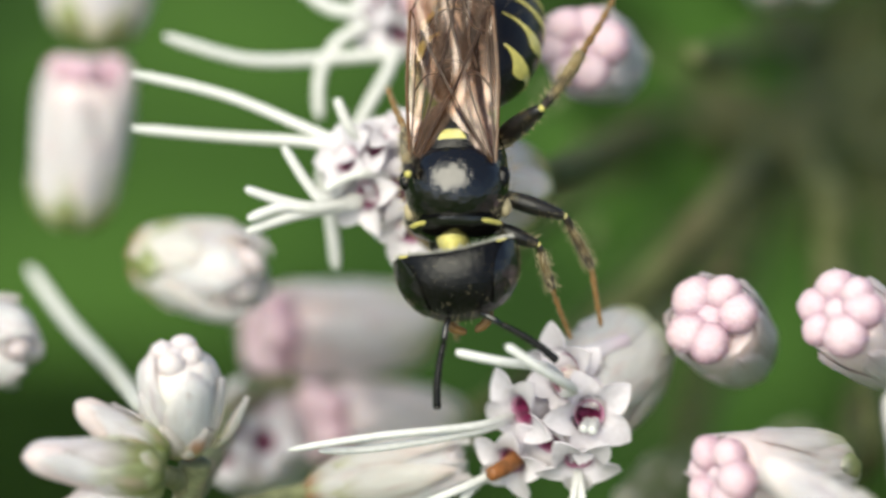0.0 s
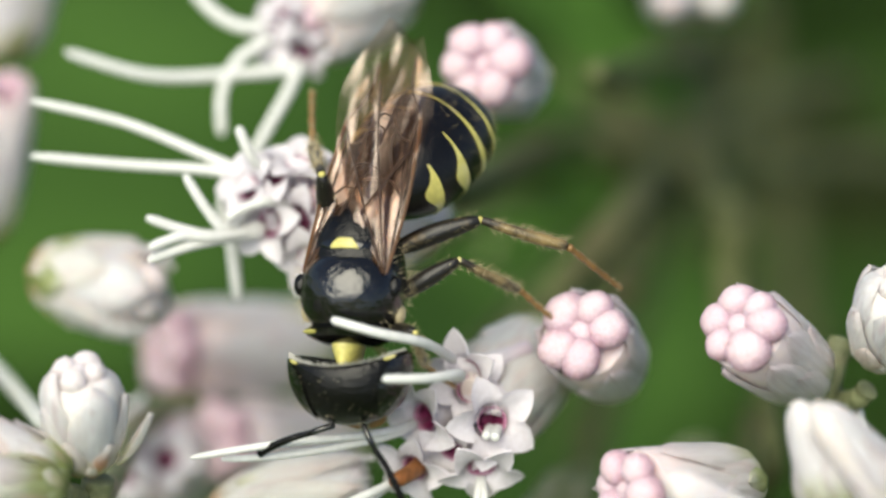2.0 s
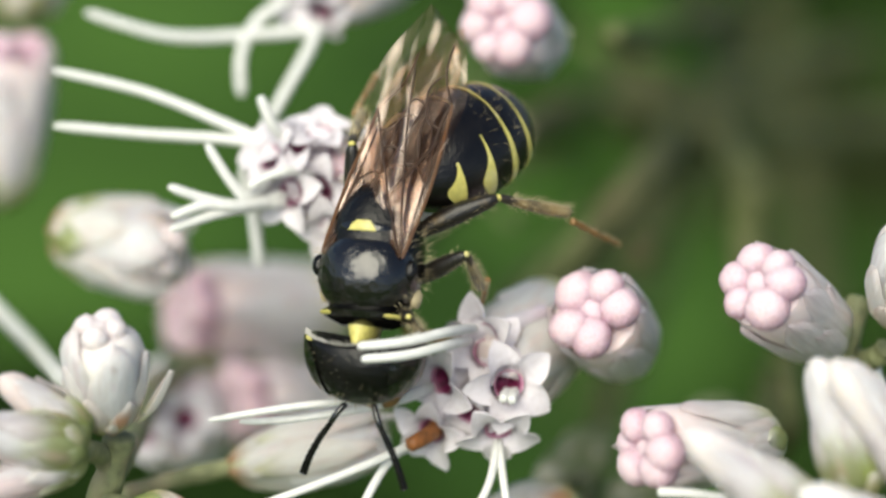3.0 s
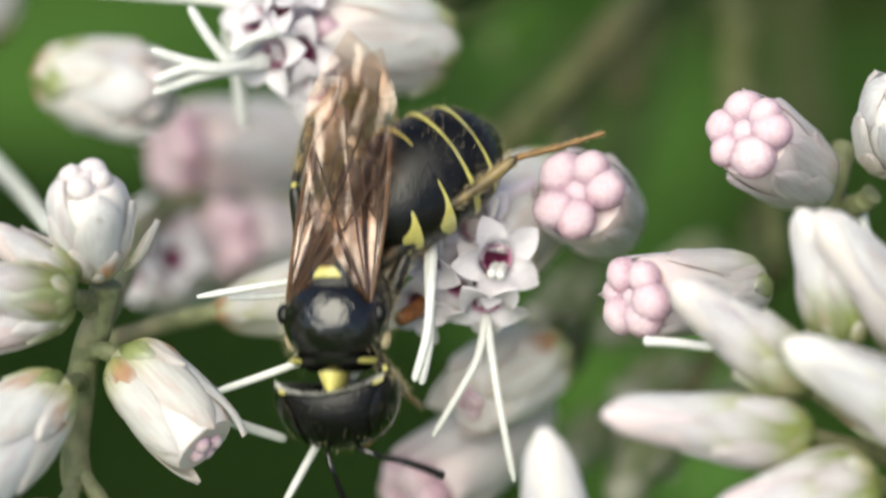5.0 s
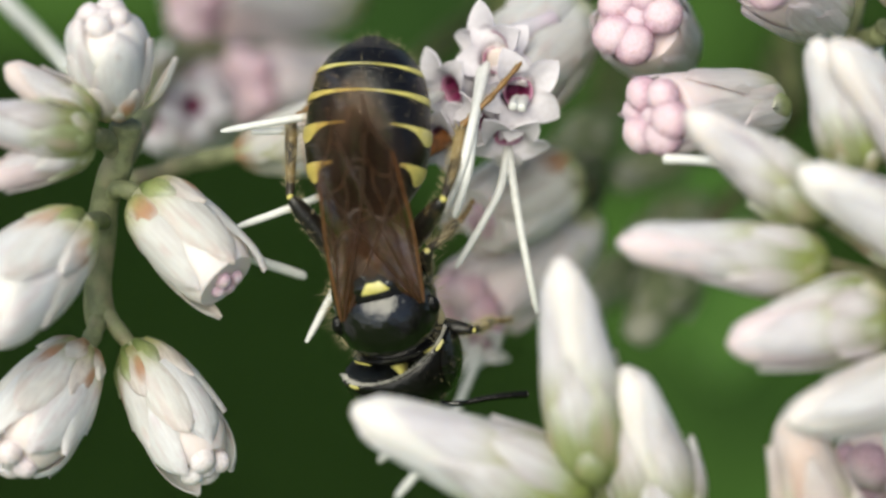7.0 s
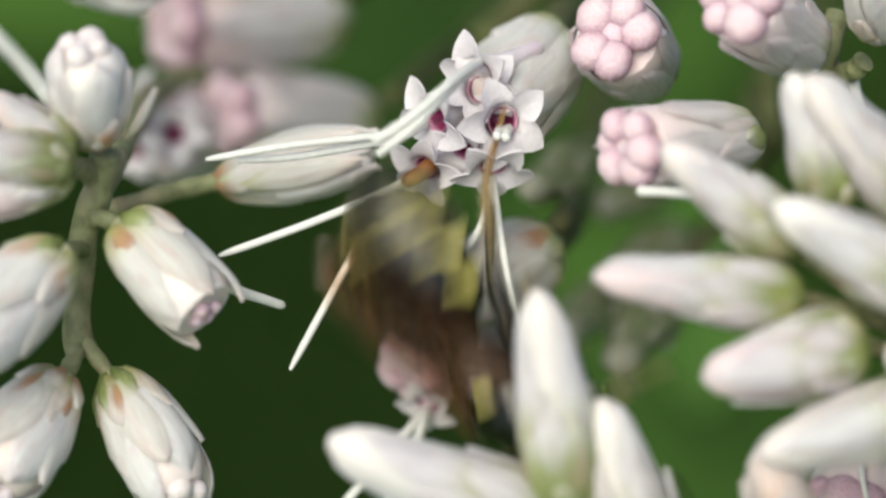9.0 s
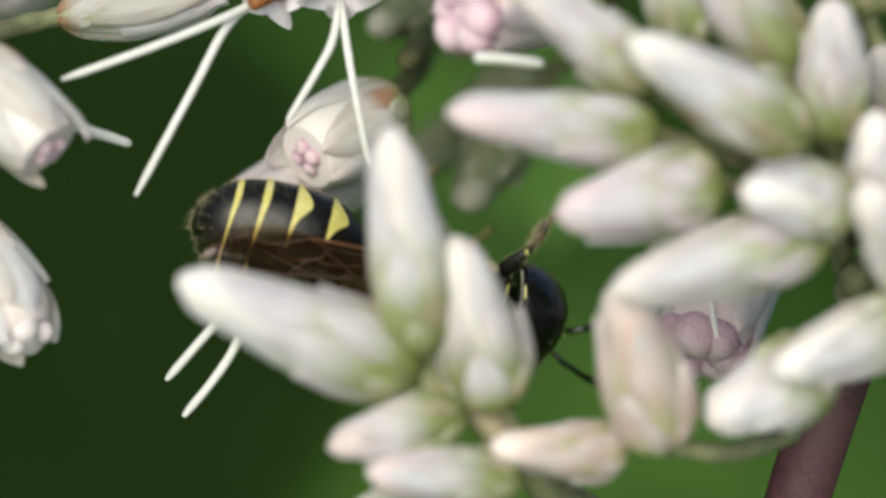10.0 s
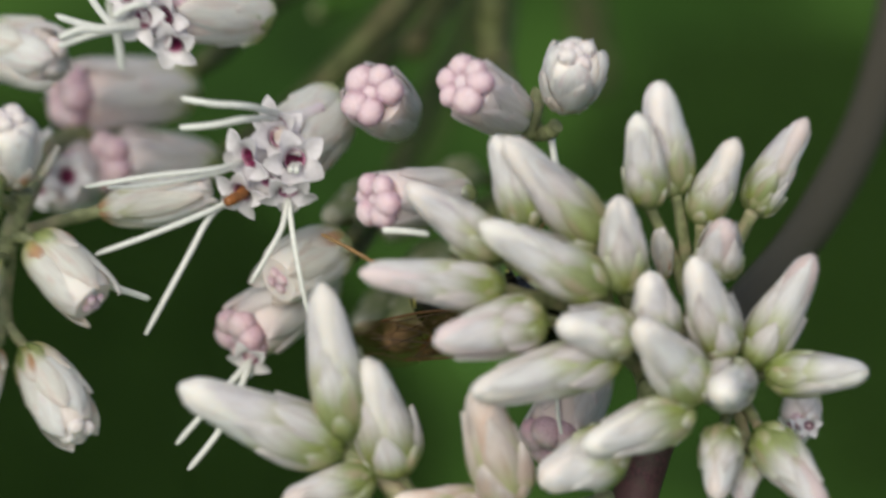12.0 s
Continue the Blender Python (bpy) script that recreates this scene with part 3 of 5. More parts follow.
stalk('flower_stalk', [(-11.40, 8.23, 2.5), (-11.10, 9.12, -1.5), (-10.66, 10.77, -9.0), (-9.63, 11.65, -12.0), (-8.32, 12.19, -14.0)], 0.40, 0.50, GREEN_STEM, '')
stalk('pedicel', [(-12.14, 8.76, 4.5), (-11.67, 8.57, 3.0), (-11.50, 8.15, 2.5)], 0.28, 0.30, GREEN_STEM, '')
stalk('pedicel', [(-12.36, 6.50, 4.3), (-12.02, 6.54, 3.0), (-11.89, 6.51, 2.0)], 0.25, 0.25, GREEN_STEM, '')
stalk('pedicel', [(-10.83, 7.15, 2.9), (-11.38, 7.38, 2.7), (-11.70, 7.26, 2.2)], 0.25, 0.25, GREEN_STEM, '')
stalk('pedicel', [(-12.40, 3.07, 2.5), (-12.14, 3.62, 2.0), (-12.05, 4.09, 1.7)], 0.25, 0.25, GREEN_STEM, '')
stalk('pedicel', [(-11.15, 3.08, 2.0), (-11.69, 3.78, 1.8), (-12.01, 4.24, 1.7)], 0.22, 0.25, GREEN_STEM, '')

cluster('flower_cluster', (4.39, 15.85, -9.0), 'cluster of pale flower heads, some open, behind the wasp')
head('orange', (-3.97, 9.19, -0.5), (-8.25, 8.37, -2.0), 1.91)
stalk('pedicel', [(-8.17, 8.39, -2.0), (-9.58, 8.08, -1.6), (-11.27, 7.56, -0.6)], 0.28, 0.28, GREEN_STEM, '')
head('openfew', (-10.33, 10.18, -11.0), (-8.46, 9.93, -15.0), 3.15, seed=3)
head('ripe', (-8.05, 10.69, -12.0), (-2.86, 10.59, -16.0), 2.67)
head('ripe', (-9.68, 13.60, -13.0), (-3.83, 14.14, -16.0), 3.13)
head('white', (-9.76, 14.60, -5.0), (-13.49, 15.48, -6.6), 2.75)
head('white', (-16.16, 12.30, -3.0), (-18.98, 13.01, -4.0), 2.47)
head('ripe', (-15.34, 22.01, -11.0), (-15.94, 16.82, -12.0), 3.01)
head('ripe', (-14.62, 28.50, -12.0), (-15.51, 23.06, -13.0), 3.70)
head('ripe', (-0.69, 21.01, -1.0), (0.87, 21.17, -5.0), 2.57)
head('bud', (7.32, 25.7, -14.0), (8.3, 27.0, -18.0), 1.9)
head('bud', (9.31, 25.96, -15.0), (9.6, 27.4, -18.5), 1.7)
CURLY = head('W', (-6.12, 17.67, -0.5), (-1.55, 17.66, -3.0), 2.81)
FAR_OPEN = head('W2', (-5.87, 22.53, -5.0), (-2.36, 25.03, -8.0), 2.91)
STAR = head('S', (-1.81, 10.14, 2.0), (1.37, 12.69, -2.5), 3.01)

cluster('flower_cluster', (9.09, 3.87, -7.0), 'cluster of pale heads with rounded pink floret buds')
head('ripe', (5.04, 13.05, 6.0), (7.9, 11.9, 2.2), 2.34, turn=20)
head('white', (9.45, 14.25, 6.5), (9.5, 12.4, 3.4), 2.30)
PINK_SIDE = head('ripe', (1.63, 9.26, 6.0), (5.64, 9.55, 3.0), 2.20)
PALE = head('pinkend', (-1.61, 5.40, -1.0), (1.61, 7.06, -3.0), 2.50)
PALE_OPEN = head('ripe', (-2.82, 3.21, -2.5), (1.35, 5.89, -5.0), 2.66, seed=7)
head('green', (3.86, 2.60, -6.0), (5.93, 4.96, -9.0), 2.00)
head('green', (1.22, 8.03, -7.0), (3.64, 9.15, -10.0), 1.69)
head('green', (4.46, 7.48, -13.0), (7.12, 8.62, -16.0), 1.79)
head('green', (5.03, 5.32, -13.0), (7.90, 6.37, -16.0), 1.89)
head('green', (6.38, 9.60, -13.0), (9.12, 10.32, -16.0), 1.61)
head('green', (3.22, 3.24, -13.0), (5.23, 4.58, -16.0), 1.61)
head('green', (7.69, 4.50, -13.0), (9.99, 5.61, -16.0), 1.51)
stalk('pedicel', [(7.06, 8.60, -16.0), (8.43, 8.56, -17.5), (9.84, 8.76, -19.0)], 0.25, 0.35, SHADED_OLIVE_STEM, '')
stalk('pedicel', [(7.84, 6.33, -16.0), (9.02, 6.62, -17.5), (10.24, 7.18, -19.0)], 0.25, 0.35, SHADED_OLIVE_STEM, '')
stalk('pedicel', [(9.06, 10.30, -16.0), (9.96, 9.96, -17.5), (10.88, 9.84, -19.0)], 0.25, 0.35, SHADED_OLIVE_STEM, '')
stalk('pedicel', [(5.17, 4.54, -16.0), (6.64, 5.21, -17.5), (8.18, 6.13, -19.0)], 0.25, 0.35, SHADED_OLIVE_STEM, '')
stalk('pedicel', [(9.95, 5.59, -16.0), (10.50, 6.15, -17.5), (11.07, 6.97, -19.0)], 0.25, 0.35, SHADED_OLIVE_STEM, '')
stalk('flower_stalk', [(8.18, 6.13, -19.0), (10.24, 7.18, -19.0), (11.20, 8.70, -20.0), (11.65, 10.34, -22.0), (14.74, 14.23, -30.0)], 0.40, 0.50, SHADED_OLIVE_STEM, '')
stalk('flower_stalk', [(9.84, 8.76, -19.0), (11.27, 9.13, -20.3)], 0.35, 0.40, SHADED_OLIVE_STEM, '')

cluster('flower_cluster', (9.53, -6.53, 2.0), 'cluster of closed pointed white buds on green stalks')
head('bud', (-5.71, 2.01, 9.0), (0.20, -0.57, 7.5), 2.37, turn=10)
head('bud', (-0.64, 5.66, 9.5), (0.47, -0.00, 8.0), 2.04, turn=50)
head('bud', (1.01, 2.92, 9.0), (2.39, -1.44, 7.5), 2.24)
head('bud', (-2.04, -2.30, 8.5), (1.44, -1.51, 7.8), 1.53)
head('bud', (-1.16, -2.82, 9.0), (2.81, -3.34, 8.0), 1.58)
head('pinkbud', (2.00, -2.35, 8.5), (5.55, -2.70, 8.0), 1.50)
head('bud', (-2.83, -5.04, 8.0), (1.48, -3.38, 7.5), 1.40)
stalk('flower_stalk', [(0.36, -0.55, 7.5), (1.96, -1.72, 7.3), (3.26, -3.32, 7.2), (6.00, -5.15, 3.5), (9.53, -6.53, 2.0)], 0.36, 0.50, GREEN_STEM, '')
stalk('pedicel', [(2.08, -1.24, 7.5), (2.69, -1.89, 7.2), (3.30, -3.34, 7.0)], 0.25, 0.28, GREEN_STEM, '')
stalk('pedicel', [(0.41, 0.10, 8.0), (1.37, -1.00, 7.4), (2.26, -2.02, 7.2)], 0.25, 0.28, GREEN_STEM, '')

cluster('flower_cluster', (12.45, 1.30, 4.0), 'large cluster of closed pointed white and green buds')
head('bud', (2.45, 9.15, 9.5), (6.14, 6.53, 8.5), 1.73)
head('bud', (5.79, 10.95, 9.0), (7.27, 7.55, 8.0), 1.61)
head('bud', (5.99, 10.84, 9.8), (10.01, 6.89, 8.2), 1.97)
head('bud', (4.88, 7.71, 11.0), (9.72, 5.22, 9.5), 1.94)
head('bud', (0.67, 5.98, 10.0), (6.04, 5.34, 9.0), 1.72)
head('bud', (3.26, 3.49, 10.5), (7.49, 4.23, 9.5), 2.01)
head('bud', (7.58, 4.10, 11.5), (10.63, 3.62, 10.0), 1.84)
head('bud', (4.51, 1.69, 11.0), (10.21, 2.94, 9.5), 1.94)
head('bud', (7.17, -1.67, 10.0), (10.47, -0.39, 9.0), 2.20)
head('bud', (8.54, -0.33, 11.0), (12.89, 0.87, 9.5), 1.85)
head('bud', (10.04, 8.68, 10.5), (10.59, 5.20, 9.0), 1.72)
head('bud', (10.98, 11.71, 9.5), (11.77, 8.34, 8.0), 1.60)
head('bud', (11.87, 12.93, 9.0), (12.85, 8.77, 7.5), 1.80)
head('bud', (14.85, 10.82, 9.0), (13.77, 7.71, 7.5), 1.61)
head('bud', (17.70, 11.59, 8.5), (15.84, 8.20, 7.0), 1.49)
head('bud', (17.30, 10.00, 8.0), (15.95, 8.13, 7.0), 1.34)
head('bud', (14.11, 7.76, 10.0), (14.27, 5.79, 8.0), 1.73)
head('bud', (11.05, 5.94, 11.0), (11.70, 3.42, 9.5), 1.76)
head('bud', (10.35, 4.19, 12.0), (13.26, 1.42, 9.5), 2.06)
head('bud', (12.68, 6.48, 11.0), (14.29, 2.84, 9.0), 1.86)
head('bud', (17.48, 6.53, 10.0), (15.49, 2.39, 8.5), 1.79)
head('bud', (19.38, 2.20, 10.5), (15.90, 2.07, 9.0), 1.65)
head('bud', (13.35, 1.63, 12.5), (14.82, 1.84, 8.0), 2.00)
head('bud', (13.47, -2.30, 11.0), (14.30, 0.13, 9.0), 1.58)
head('bud', (17.53, -2.84, 11.0), (15.64, 0.09, 9.0), 1.77)
head('bud', (14.93, -2.71, 9.0), (15.33, -0.86, 8.5), 1.32)
head('pinkbud', (4.96, 1.95, 10.0), (6.41, -2.48, 8.5), 2.18)
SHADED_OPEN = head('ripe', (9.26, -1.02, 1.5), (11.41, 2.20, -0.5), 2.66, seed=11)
head('openfew', (19.40, -0.54, 1.5), (19.97, 0.73, 0.0), 1.55, seed=12)
head('white', (12.15, 7.50, 8.0), (12.62, 5.71, 7.0), 0.78)

# stalks of the buds
stalk('pedicel', [(9.94, 5.22, 8.5), (10.82, 3.63, 7.5), (12.34, 2.46, 5.5)], 0.22, 0.30, GREEN_STEM, '')
stalk('pedicel', [(7.69, 4.22, 8.5), (9.96, 3.43, 7.5), (12.12, 2.04, 5.5)], 0.22, 0.30, GREEN_STEM, '')
stalk('pedicel', [(10.44, 2.91, 8.5), (11.24, 2.57, 7.5), (12.11, 1.61, 5.5)], 0.22, 0.30, GREEN_STEM, '')
stalk('pedicel', [(6.13, 5.35, 8.5), (8.68, 4.60, 7.5), (11.68, 2.90, 5.5)], 0.22, 0.30, GREEN_STEM, '')
stalk('pedicel', [(6.14, 6.53, 8.5), (8.69, 4.92, 7.5), (11.68, 3.33, 5.5)], 0.22, 0.30, GREEN_STEM, '')
stalk('pedicel', [(9.97, 6.88, 8.5), (11.05, 4.68, 7.5), (12.34, 3.11, 5.5)], 0.22, 0.30, GREEN_STEM, '')
stalk('pedicel', [(7.22, 7.55, 8.5), (9.11, 5.33, 7.5), (11.46, 3.55, 5.5)], 0.22, 0.30, GREEN_STEM, '')
stalk('pedicel', [(10.98, 3.60, 8.5), (11.46, 3.20, 7.5), (12.34, 2.46, 5.5)], 0.22, 0.30, GREEN_STEM, '')
stalk('pedicel', [(10.69, 5.20, 8.5), (11.46, 3.83, 7.5), (12.56, 2.89, 5.5)], 0.22, 0.30, GREEN_STEM, '')
stalk('pedicel', [(13.15, 0.83, 8.5), (12.74, 1.07, 7.5), (12.33, 1.39, 5.5)], 0.22, 0.30, GREEN_STEM, '')
stalk('pedicel', [(10.59, -0.42, 8.5), (11.64, 0.04, 7.5), (12.11, 1.18, 5.5)], 0.22, 0.30, GREEN_STEM, '')
stalk('pedicel', [(6.41, -2.48, 8.5), (8.62, -2.85, 7.5), (10.77, -2.67, 5.5)], 0.22, 0.30, GREEN_STEM, '')
stalk('pedicel', [(11.77, 8.34, 8.0), (12.71, 6.72, 7.2), (13.57, 5.05, 6.4)], 0.20, 0.28, GREEN_STEM, '')
stalk('pedicel', [(12.79, 8.76, 8.0), (13.27, 7.03, 7.2), (13.68, 5.26, 6.4)], 0.20, 0.28, GREEN_STEM, '')
stalk('pedicel', [(13.71, 7.69, 8.0), (13.90, 6.39, 7.2), (14.01, 5.05, 6.4)], 0.20, 0.28, GREEN_STEM, '')
stalk('pedicel', [(15.67, 8.17, 8.0), (15.16, 6.84, 7.2), (14.55, 5.47, 6.4)], 0.20, 0.28, GREEN_STEM, '')
stalk('pedicel', [(15.78, 8.10, 8.0), (15.24, 6.76, 7.2), (14.61, 5.36, 6.4)], 0.20, 0.28, GREEN_STEM, '')
stalk('pedicel', [(14.27, 5.79, 8.0), (14.30, 5.23, 7.2), (14.22, 4.62, 6.4)], 0.20, 0.28, GREEN_STEM, '')
stalk('pedicel', [(12.03, 3.41, 8.0), (12.68, 2.96, 7.2), (13.22, 2.50, 6.4)], 0.20, 0.28, GREEN_STEM, '')
stalk('pedicel', [(13.62, 1.38, 8.0), (14.36, 1.40, 7.2), (14.97, 1.40, 6.4)], 0.20, 0.28, GREEN_STEM, '')
stalk('pedicel', [(14.52, 2.84, 8.0), (14.91, 2.35, 7.2), (15.19, 1.83, 6.4)], 0.20, 0.28, GREEN_STEM, '')
stalk('pedicel', [(15.59, 2.40, 8.0), (15.56, 2.02, 7.2), (15.41, 1.61, 6.4)], 0.20, 0.28, GREEN_STEM, '')
stalk('pedicel', [(16.13, 2.07, 8.0), (15.94, 1.85, 7.2), (15.63, 1.60, 6.4)], 0.20, 0.28, GREEN_STEM, '')
stalk('pedicel', [(14.53, 0.10, 8.0), (14.93, 0.64, 7.2), (15.19, 1.18, 6.4)], 0.20, 0.28, GREEN_STEM, '')
stalk('pedicel', [(15.89, 0.07, 8.0), (15.77, 0.63, 7.2), (15.52, 1.17, 6.4)], 0.20, 0.28, GREEN_STEM, '')
stalk('pedicel', [(15.44, -0.87, 8.0), (15.50, 0.05, 7.2), (15.41, 0.96, 6.4)], 0.20, 0.28, GREEN_STEM, '')
stalk('flower_stalk', [(13.92, 4.96, 7.2), (14.55, 4.12, 3.8), (14.06, 3.44, 3.0)], 0.35, 0.40, GREEN_STEM, '')
stalk('flower_stalk', [(14.98, 1.55, 7.4), (14.98, 1.47, 3.8), (11.76, 1.48, 7.0)], 0.35, 0.45, GREEN_STEM, '')
stalk('flower_stalk', [(8.60, 11.42, 1.8), (8.98, 12.66, -4.0), (11.09, 15.85, -20.0), (16.50, 22.93, -50.0), (20.94, 31.42, -80.0)], 0.42, 0.80, SHADED_OLIVE_STEM, '')
stalk('pedicel', [(8.88, 13.03, 2.0), (8.34, 11.56, 2.0), (8.68, 11.43, 1.5)], 0.35, 0.40, GREEN_STEM, '')
stalk('pedicel', [(9.27, 11.59, 3.0), (9.03, 11.31, 2.5), (8.66, 11.29, 1.5)], 0.30, 0.30, GREEN_STEM, '')
stalk('flower_stalk', [(5.84, 4.89, -8.8), (9.48, 8.54, -12.0), (9.31, 10.19, -8.0), (10.15, 14.27, -14.0)], 0.25, 0.40, SHADED_OLIVE_STEM, '')
stalk('flower_stalk', [(1.37, 12.69, -2.5), (2.58, 13.61, -8.0), (10.59, 19.86, -50.0), (30.09, 40.25, -110.0)], 0.35, 0.90, SHADED_OLIVE_STEM, '')
stalk('flower_stalk', [(-1.63, 17.66, -3.0), (0.07, 18.82, -10.0), (10.58, 27.33, -50.0), (30.09, 40.25, -110.0)], 0.35, 0.90, SHADED_OLIVE_STEM, '')
stalk('flower_stalk', [(-4.08, 14.94, -16.0), (-2.49, 16.08, -20.0), (5.54, 23.62, -50.0), (30.09, 40.25, -110.0)], 0.35, 0.90, SHADED_OLIVE_STEM, '')
stalk('flower_stalk', [(-2.51, 11.31, -16.0), (-0.80, 12.31, -20.0), (7.84, 18.85, -50.0), (30.09, 40.25, -110.0)], 0.30, 0.80, SHADED_OLIVE_STEM, '')
stalk('flower_stalk', [(4.28, 22.71, -11.0), (6.97, 24.64, -22.0), (17.83, 32.79, -60.0), (30.09, 40.25, -110.0)], 0.40, 0.90, SHADED_OLIVE_STEM, '')
stalk('flower_stalk', [(9.79, 28.88, -22.0), (16.05, 33.04, -45.0), (23.80, 38.07, -80.0), (30.09, 40.25, -110.0)], 0.50, 0.90, SHADED_OLIVE_STEM, '')
stalk('flower_stalk', [(30.09, 40.25, -110.0), (32.78, 36.89, -130.0), (31.26, 28.83, -150.0), (28.09, 14.48, -180.0)], 1.00, 1.20, SHADED_OLIVE_STEM, '')
stalk('flower_stalk', [(1.61, 7.06, -3.0), (2.78, 7.77, -7.0), (6.94, 9.97, -30.0), (16.62, 20.66, -70.0), (24.84, 33.89, -110.0)], 0.28, 0.70, SHADED_OLIVE_STEM, '')
stalk('flower_stalk', [(1.35, 5.89, -5.0), (3.00, 7.06, -9.0), (7.07, 9.99, -31.0), (16.78, 20.75, -71.0)], 0.28, 0.70, SHADED_OLIVE_STEM, '')
stalk('pedicel', [(3.64, 9.15, -10.0), (5.14, 9.57, -18.0), (7.00, 10.03, -30.0)], 0.20, 0.40, GREEN_STEM, '')

cluster('flower_cluster', (4.19, 13.21, -1.0), 'single pale head with pink floret buds, bent by the wasp')
PUSHED = head('ripe', (1.20, 11.92, 3.0), (2.95, 11.10, -1.4), 2.53, turn=12)

# open florets and their styles
floret(STAR, (-1.60, 11.48, 2.2), (-2.64, 10.98, 3.0), 1.15, 10)
floret(STAR, (-2.82, 10.31, 2.0), (-4.06, 9.81, 2.8), 1.15, 30)
floret(STAR, (-0.84, 10.23, 2.8), (-0.55, 9.84, 4.4), 1.15, 0)
floret(STAR, (-1.13, 8.91, 2.4), (-1.11, 7.59, 3.3), 1.05, 20)
floret(STAR, (-2.97, 8.95, 1.6), (-4.03, 7.86, 2.8), 1.00, 50)
floret(STAR, (-1.44, 11.22, 2.3), (-1.59, 11.46, 3.6), 1.05, 15)
floret(STAR, (-1.94, 9.40, 2.0), (-2.42, 8.47, 2.9), 0.90, 40)
style(STAR, [(-2.83, 10.29, 1.6), (-3.98, 9.95, 2.6), (-6.57, 9.65, 3.0), (-8.88, 9.27, 3.0)], 0.12)
style(STAR, [(-2.83, 10.25, 1.6), (-3.86, 9.83, 2.4), (-6.35, 9.37, 2.6), (-8.06, 9.25, 2.6)], 0.12)
style(STAR, [(-2.94, 9.00, 1.2), (-3.97, 8.44, 2.2), (-6.15, 7.55, 2.6), (-8.54, 6.70, 2.6)], 0.13)
style(STAR, [(-2.94, 8.96, 1.2), (-4.07, 8.19, 2.0), (-5.08, 6.45, 2.4), (-6.64, 3.62, 2.4)], 0.13)
style(STAR, [(-1.08, 8.92, 1.8), (-1.39, 7.73, 2.6), (-1.85, 6.87, 2.8), (-2.61, 5.57, 2.6)], 0.12)
style(STAR, [(-1.08, 8.92, 1.8), (-1.00, 7.52, 2.6), (-0.77, 6.00, 2.8), (-0.42, 4.36, 2.6)], 0.12)
style(STAR, [(-0.91, 10.10, 2.5), (-1.06, 9.97, 3.1), (-1.15, 9.86, 3.4)], 0.15)
style(STAR, [(-0.72, 10.10, 2.5), (-0.84, 9.95, 3.1), (-0.91, 9.81, 3.4)], 0.15)
style(STAR, [(-2.54, 9.29, 1.2), (-2.99, 8.95, 2.0), (-3.55, 8.65, 2.4)], 0.26, name='anther', mat=ANTHER, label='brown withered anther tube')
LOOSE_A = loose_style(STAR, (-1.35, 12.04, 2.2), 4.0, 2.9, 0.14)
LOOSE_B = loose_style(STAR, (-1.52, 11.91, 2.3), 3.9, 2.7, 0.14)
floret(CURLY, (-7.49, 18.09, 0.2), (-8.44, 18.33, 1.2), 0.95, 29)
floret(CURLY, (-6.71, 18.51, 0.2), (-7.20, 19.40, 1.2), 1.01, 7)
floret(CURLY, (-6.14, 17.07, 0.2), (-7.12, 16.44, 1.7), 1.06, 42)
floret(CURLY, (-6.93, 17.06, 0.2), (-7.87, 16.83, 1.2), 1.06, 64)
floret(CURLY, (-5.69, 15.95, 0.2), (-6.43, 14.64, 1.7), 1.01, 0)
floret(CURLY, (-6.00, 18.92, 0.2), (-6.02, 19.98, 1.2), 0.90, 52)
style(CURLY, [(-7.24, 17.57, 0.0), (-7.96, 16.90, 0.6), (-8.44, 17.26, 0.8), (-9.12, 18.27, 1.0)], 0.17)
style(CURLY, [(-6.93, 17.02, 0.0), (-8.19, 16.66, 0.6), (-9.13, 16.78, 0.8), (-10.14, 17.08, 1.0)], 0.17)
style(CURLY, [(-6.93, 16.94, 0.0), (-8.20, 16.60, 0.8), (-9.13, 16.59, 1.0), (-10.06, 16.22, 1.2)], 0.17)
style(CURLY, [(-6.92, 16.85, 0.0), (-8.03, 16.58, 0.6), (-8.98, 16.33, 0.8), (-10.08, 15.91, 0.9)], 0.17)
style(CURLY, [(-7.25, 18.47, -0.5), (-8.52, 19.10, -1.0), (-10.79, 20.05, -1.4), (-13.45, 20.67, -1.6)], 0.17)
style(CURLY, [(-7.24, 18.39, -0.5), (-8.52, 18.70, -1.0), (-10.76, 18.87, -1.4), (-13.41, 19.09, -1.6)], 0.17)
style(CURLY, [(-6.14, 17.59, 0.0), (-6.80, 17.60, 0.8), (-7.42, 17.42, 0.9), (-7.97, 17.09, 0.9)], 0.15)
style(CURLY, [(-6.78, 18.54, 0.0), (-7.28, 18.83, 0.6), (-7.68, 19.66, 0.8)], 0.17)
style(CURLY, [(-7.71, 18.06, -1.0), (-8.02, 17.83, -1.6), (-7.76, 16.75, -2.0), (-7.56, 15.24, -2.4)], 0.22)
floret(FAR_OPEN, (-6.56, 22.43, -5.0), (-7.60, 22.03, -4.1), 0.90, 2)
floret(FAR_OPEN, (-5.69, 21.93, -5.0), (-6.07, 20.69, -4.1), 0.90, 52)
floret(FAR_OPEN, (-5.36, 22.98, -5.0), (-5.24, 23.64, -4.1), 0.90, 0)
floret(FAR_OPEN, (-6.39, 23.14, -5.0), (-7.27, 23.59, -4.1), 0.90, 12)
style(FAR_OPEN, [(-5.87, 21.49, -5.0), (-8.08, 21.27, -5.0), (-10.28, 21.19, -4.8), (-12.65, 21.80, -4.6)], 0.20)
style(FAR_OPEN, [(-6.56, 22.43, -5.0), (-7.57, 21.72, -5.0), (-8.04, 20.67, -5.0), (-8.02, 19.45, -5.0)], 0.20)
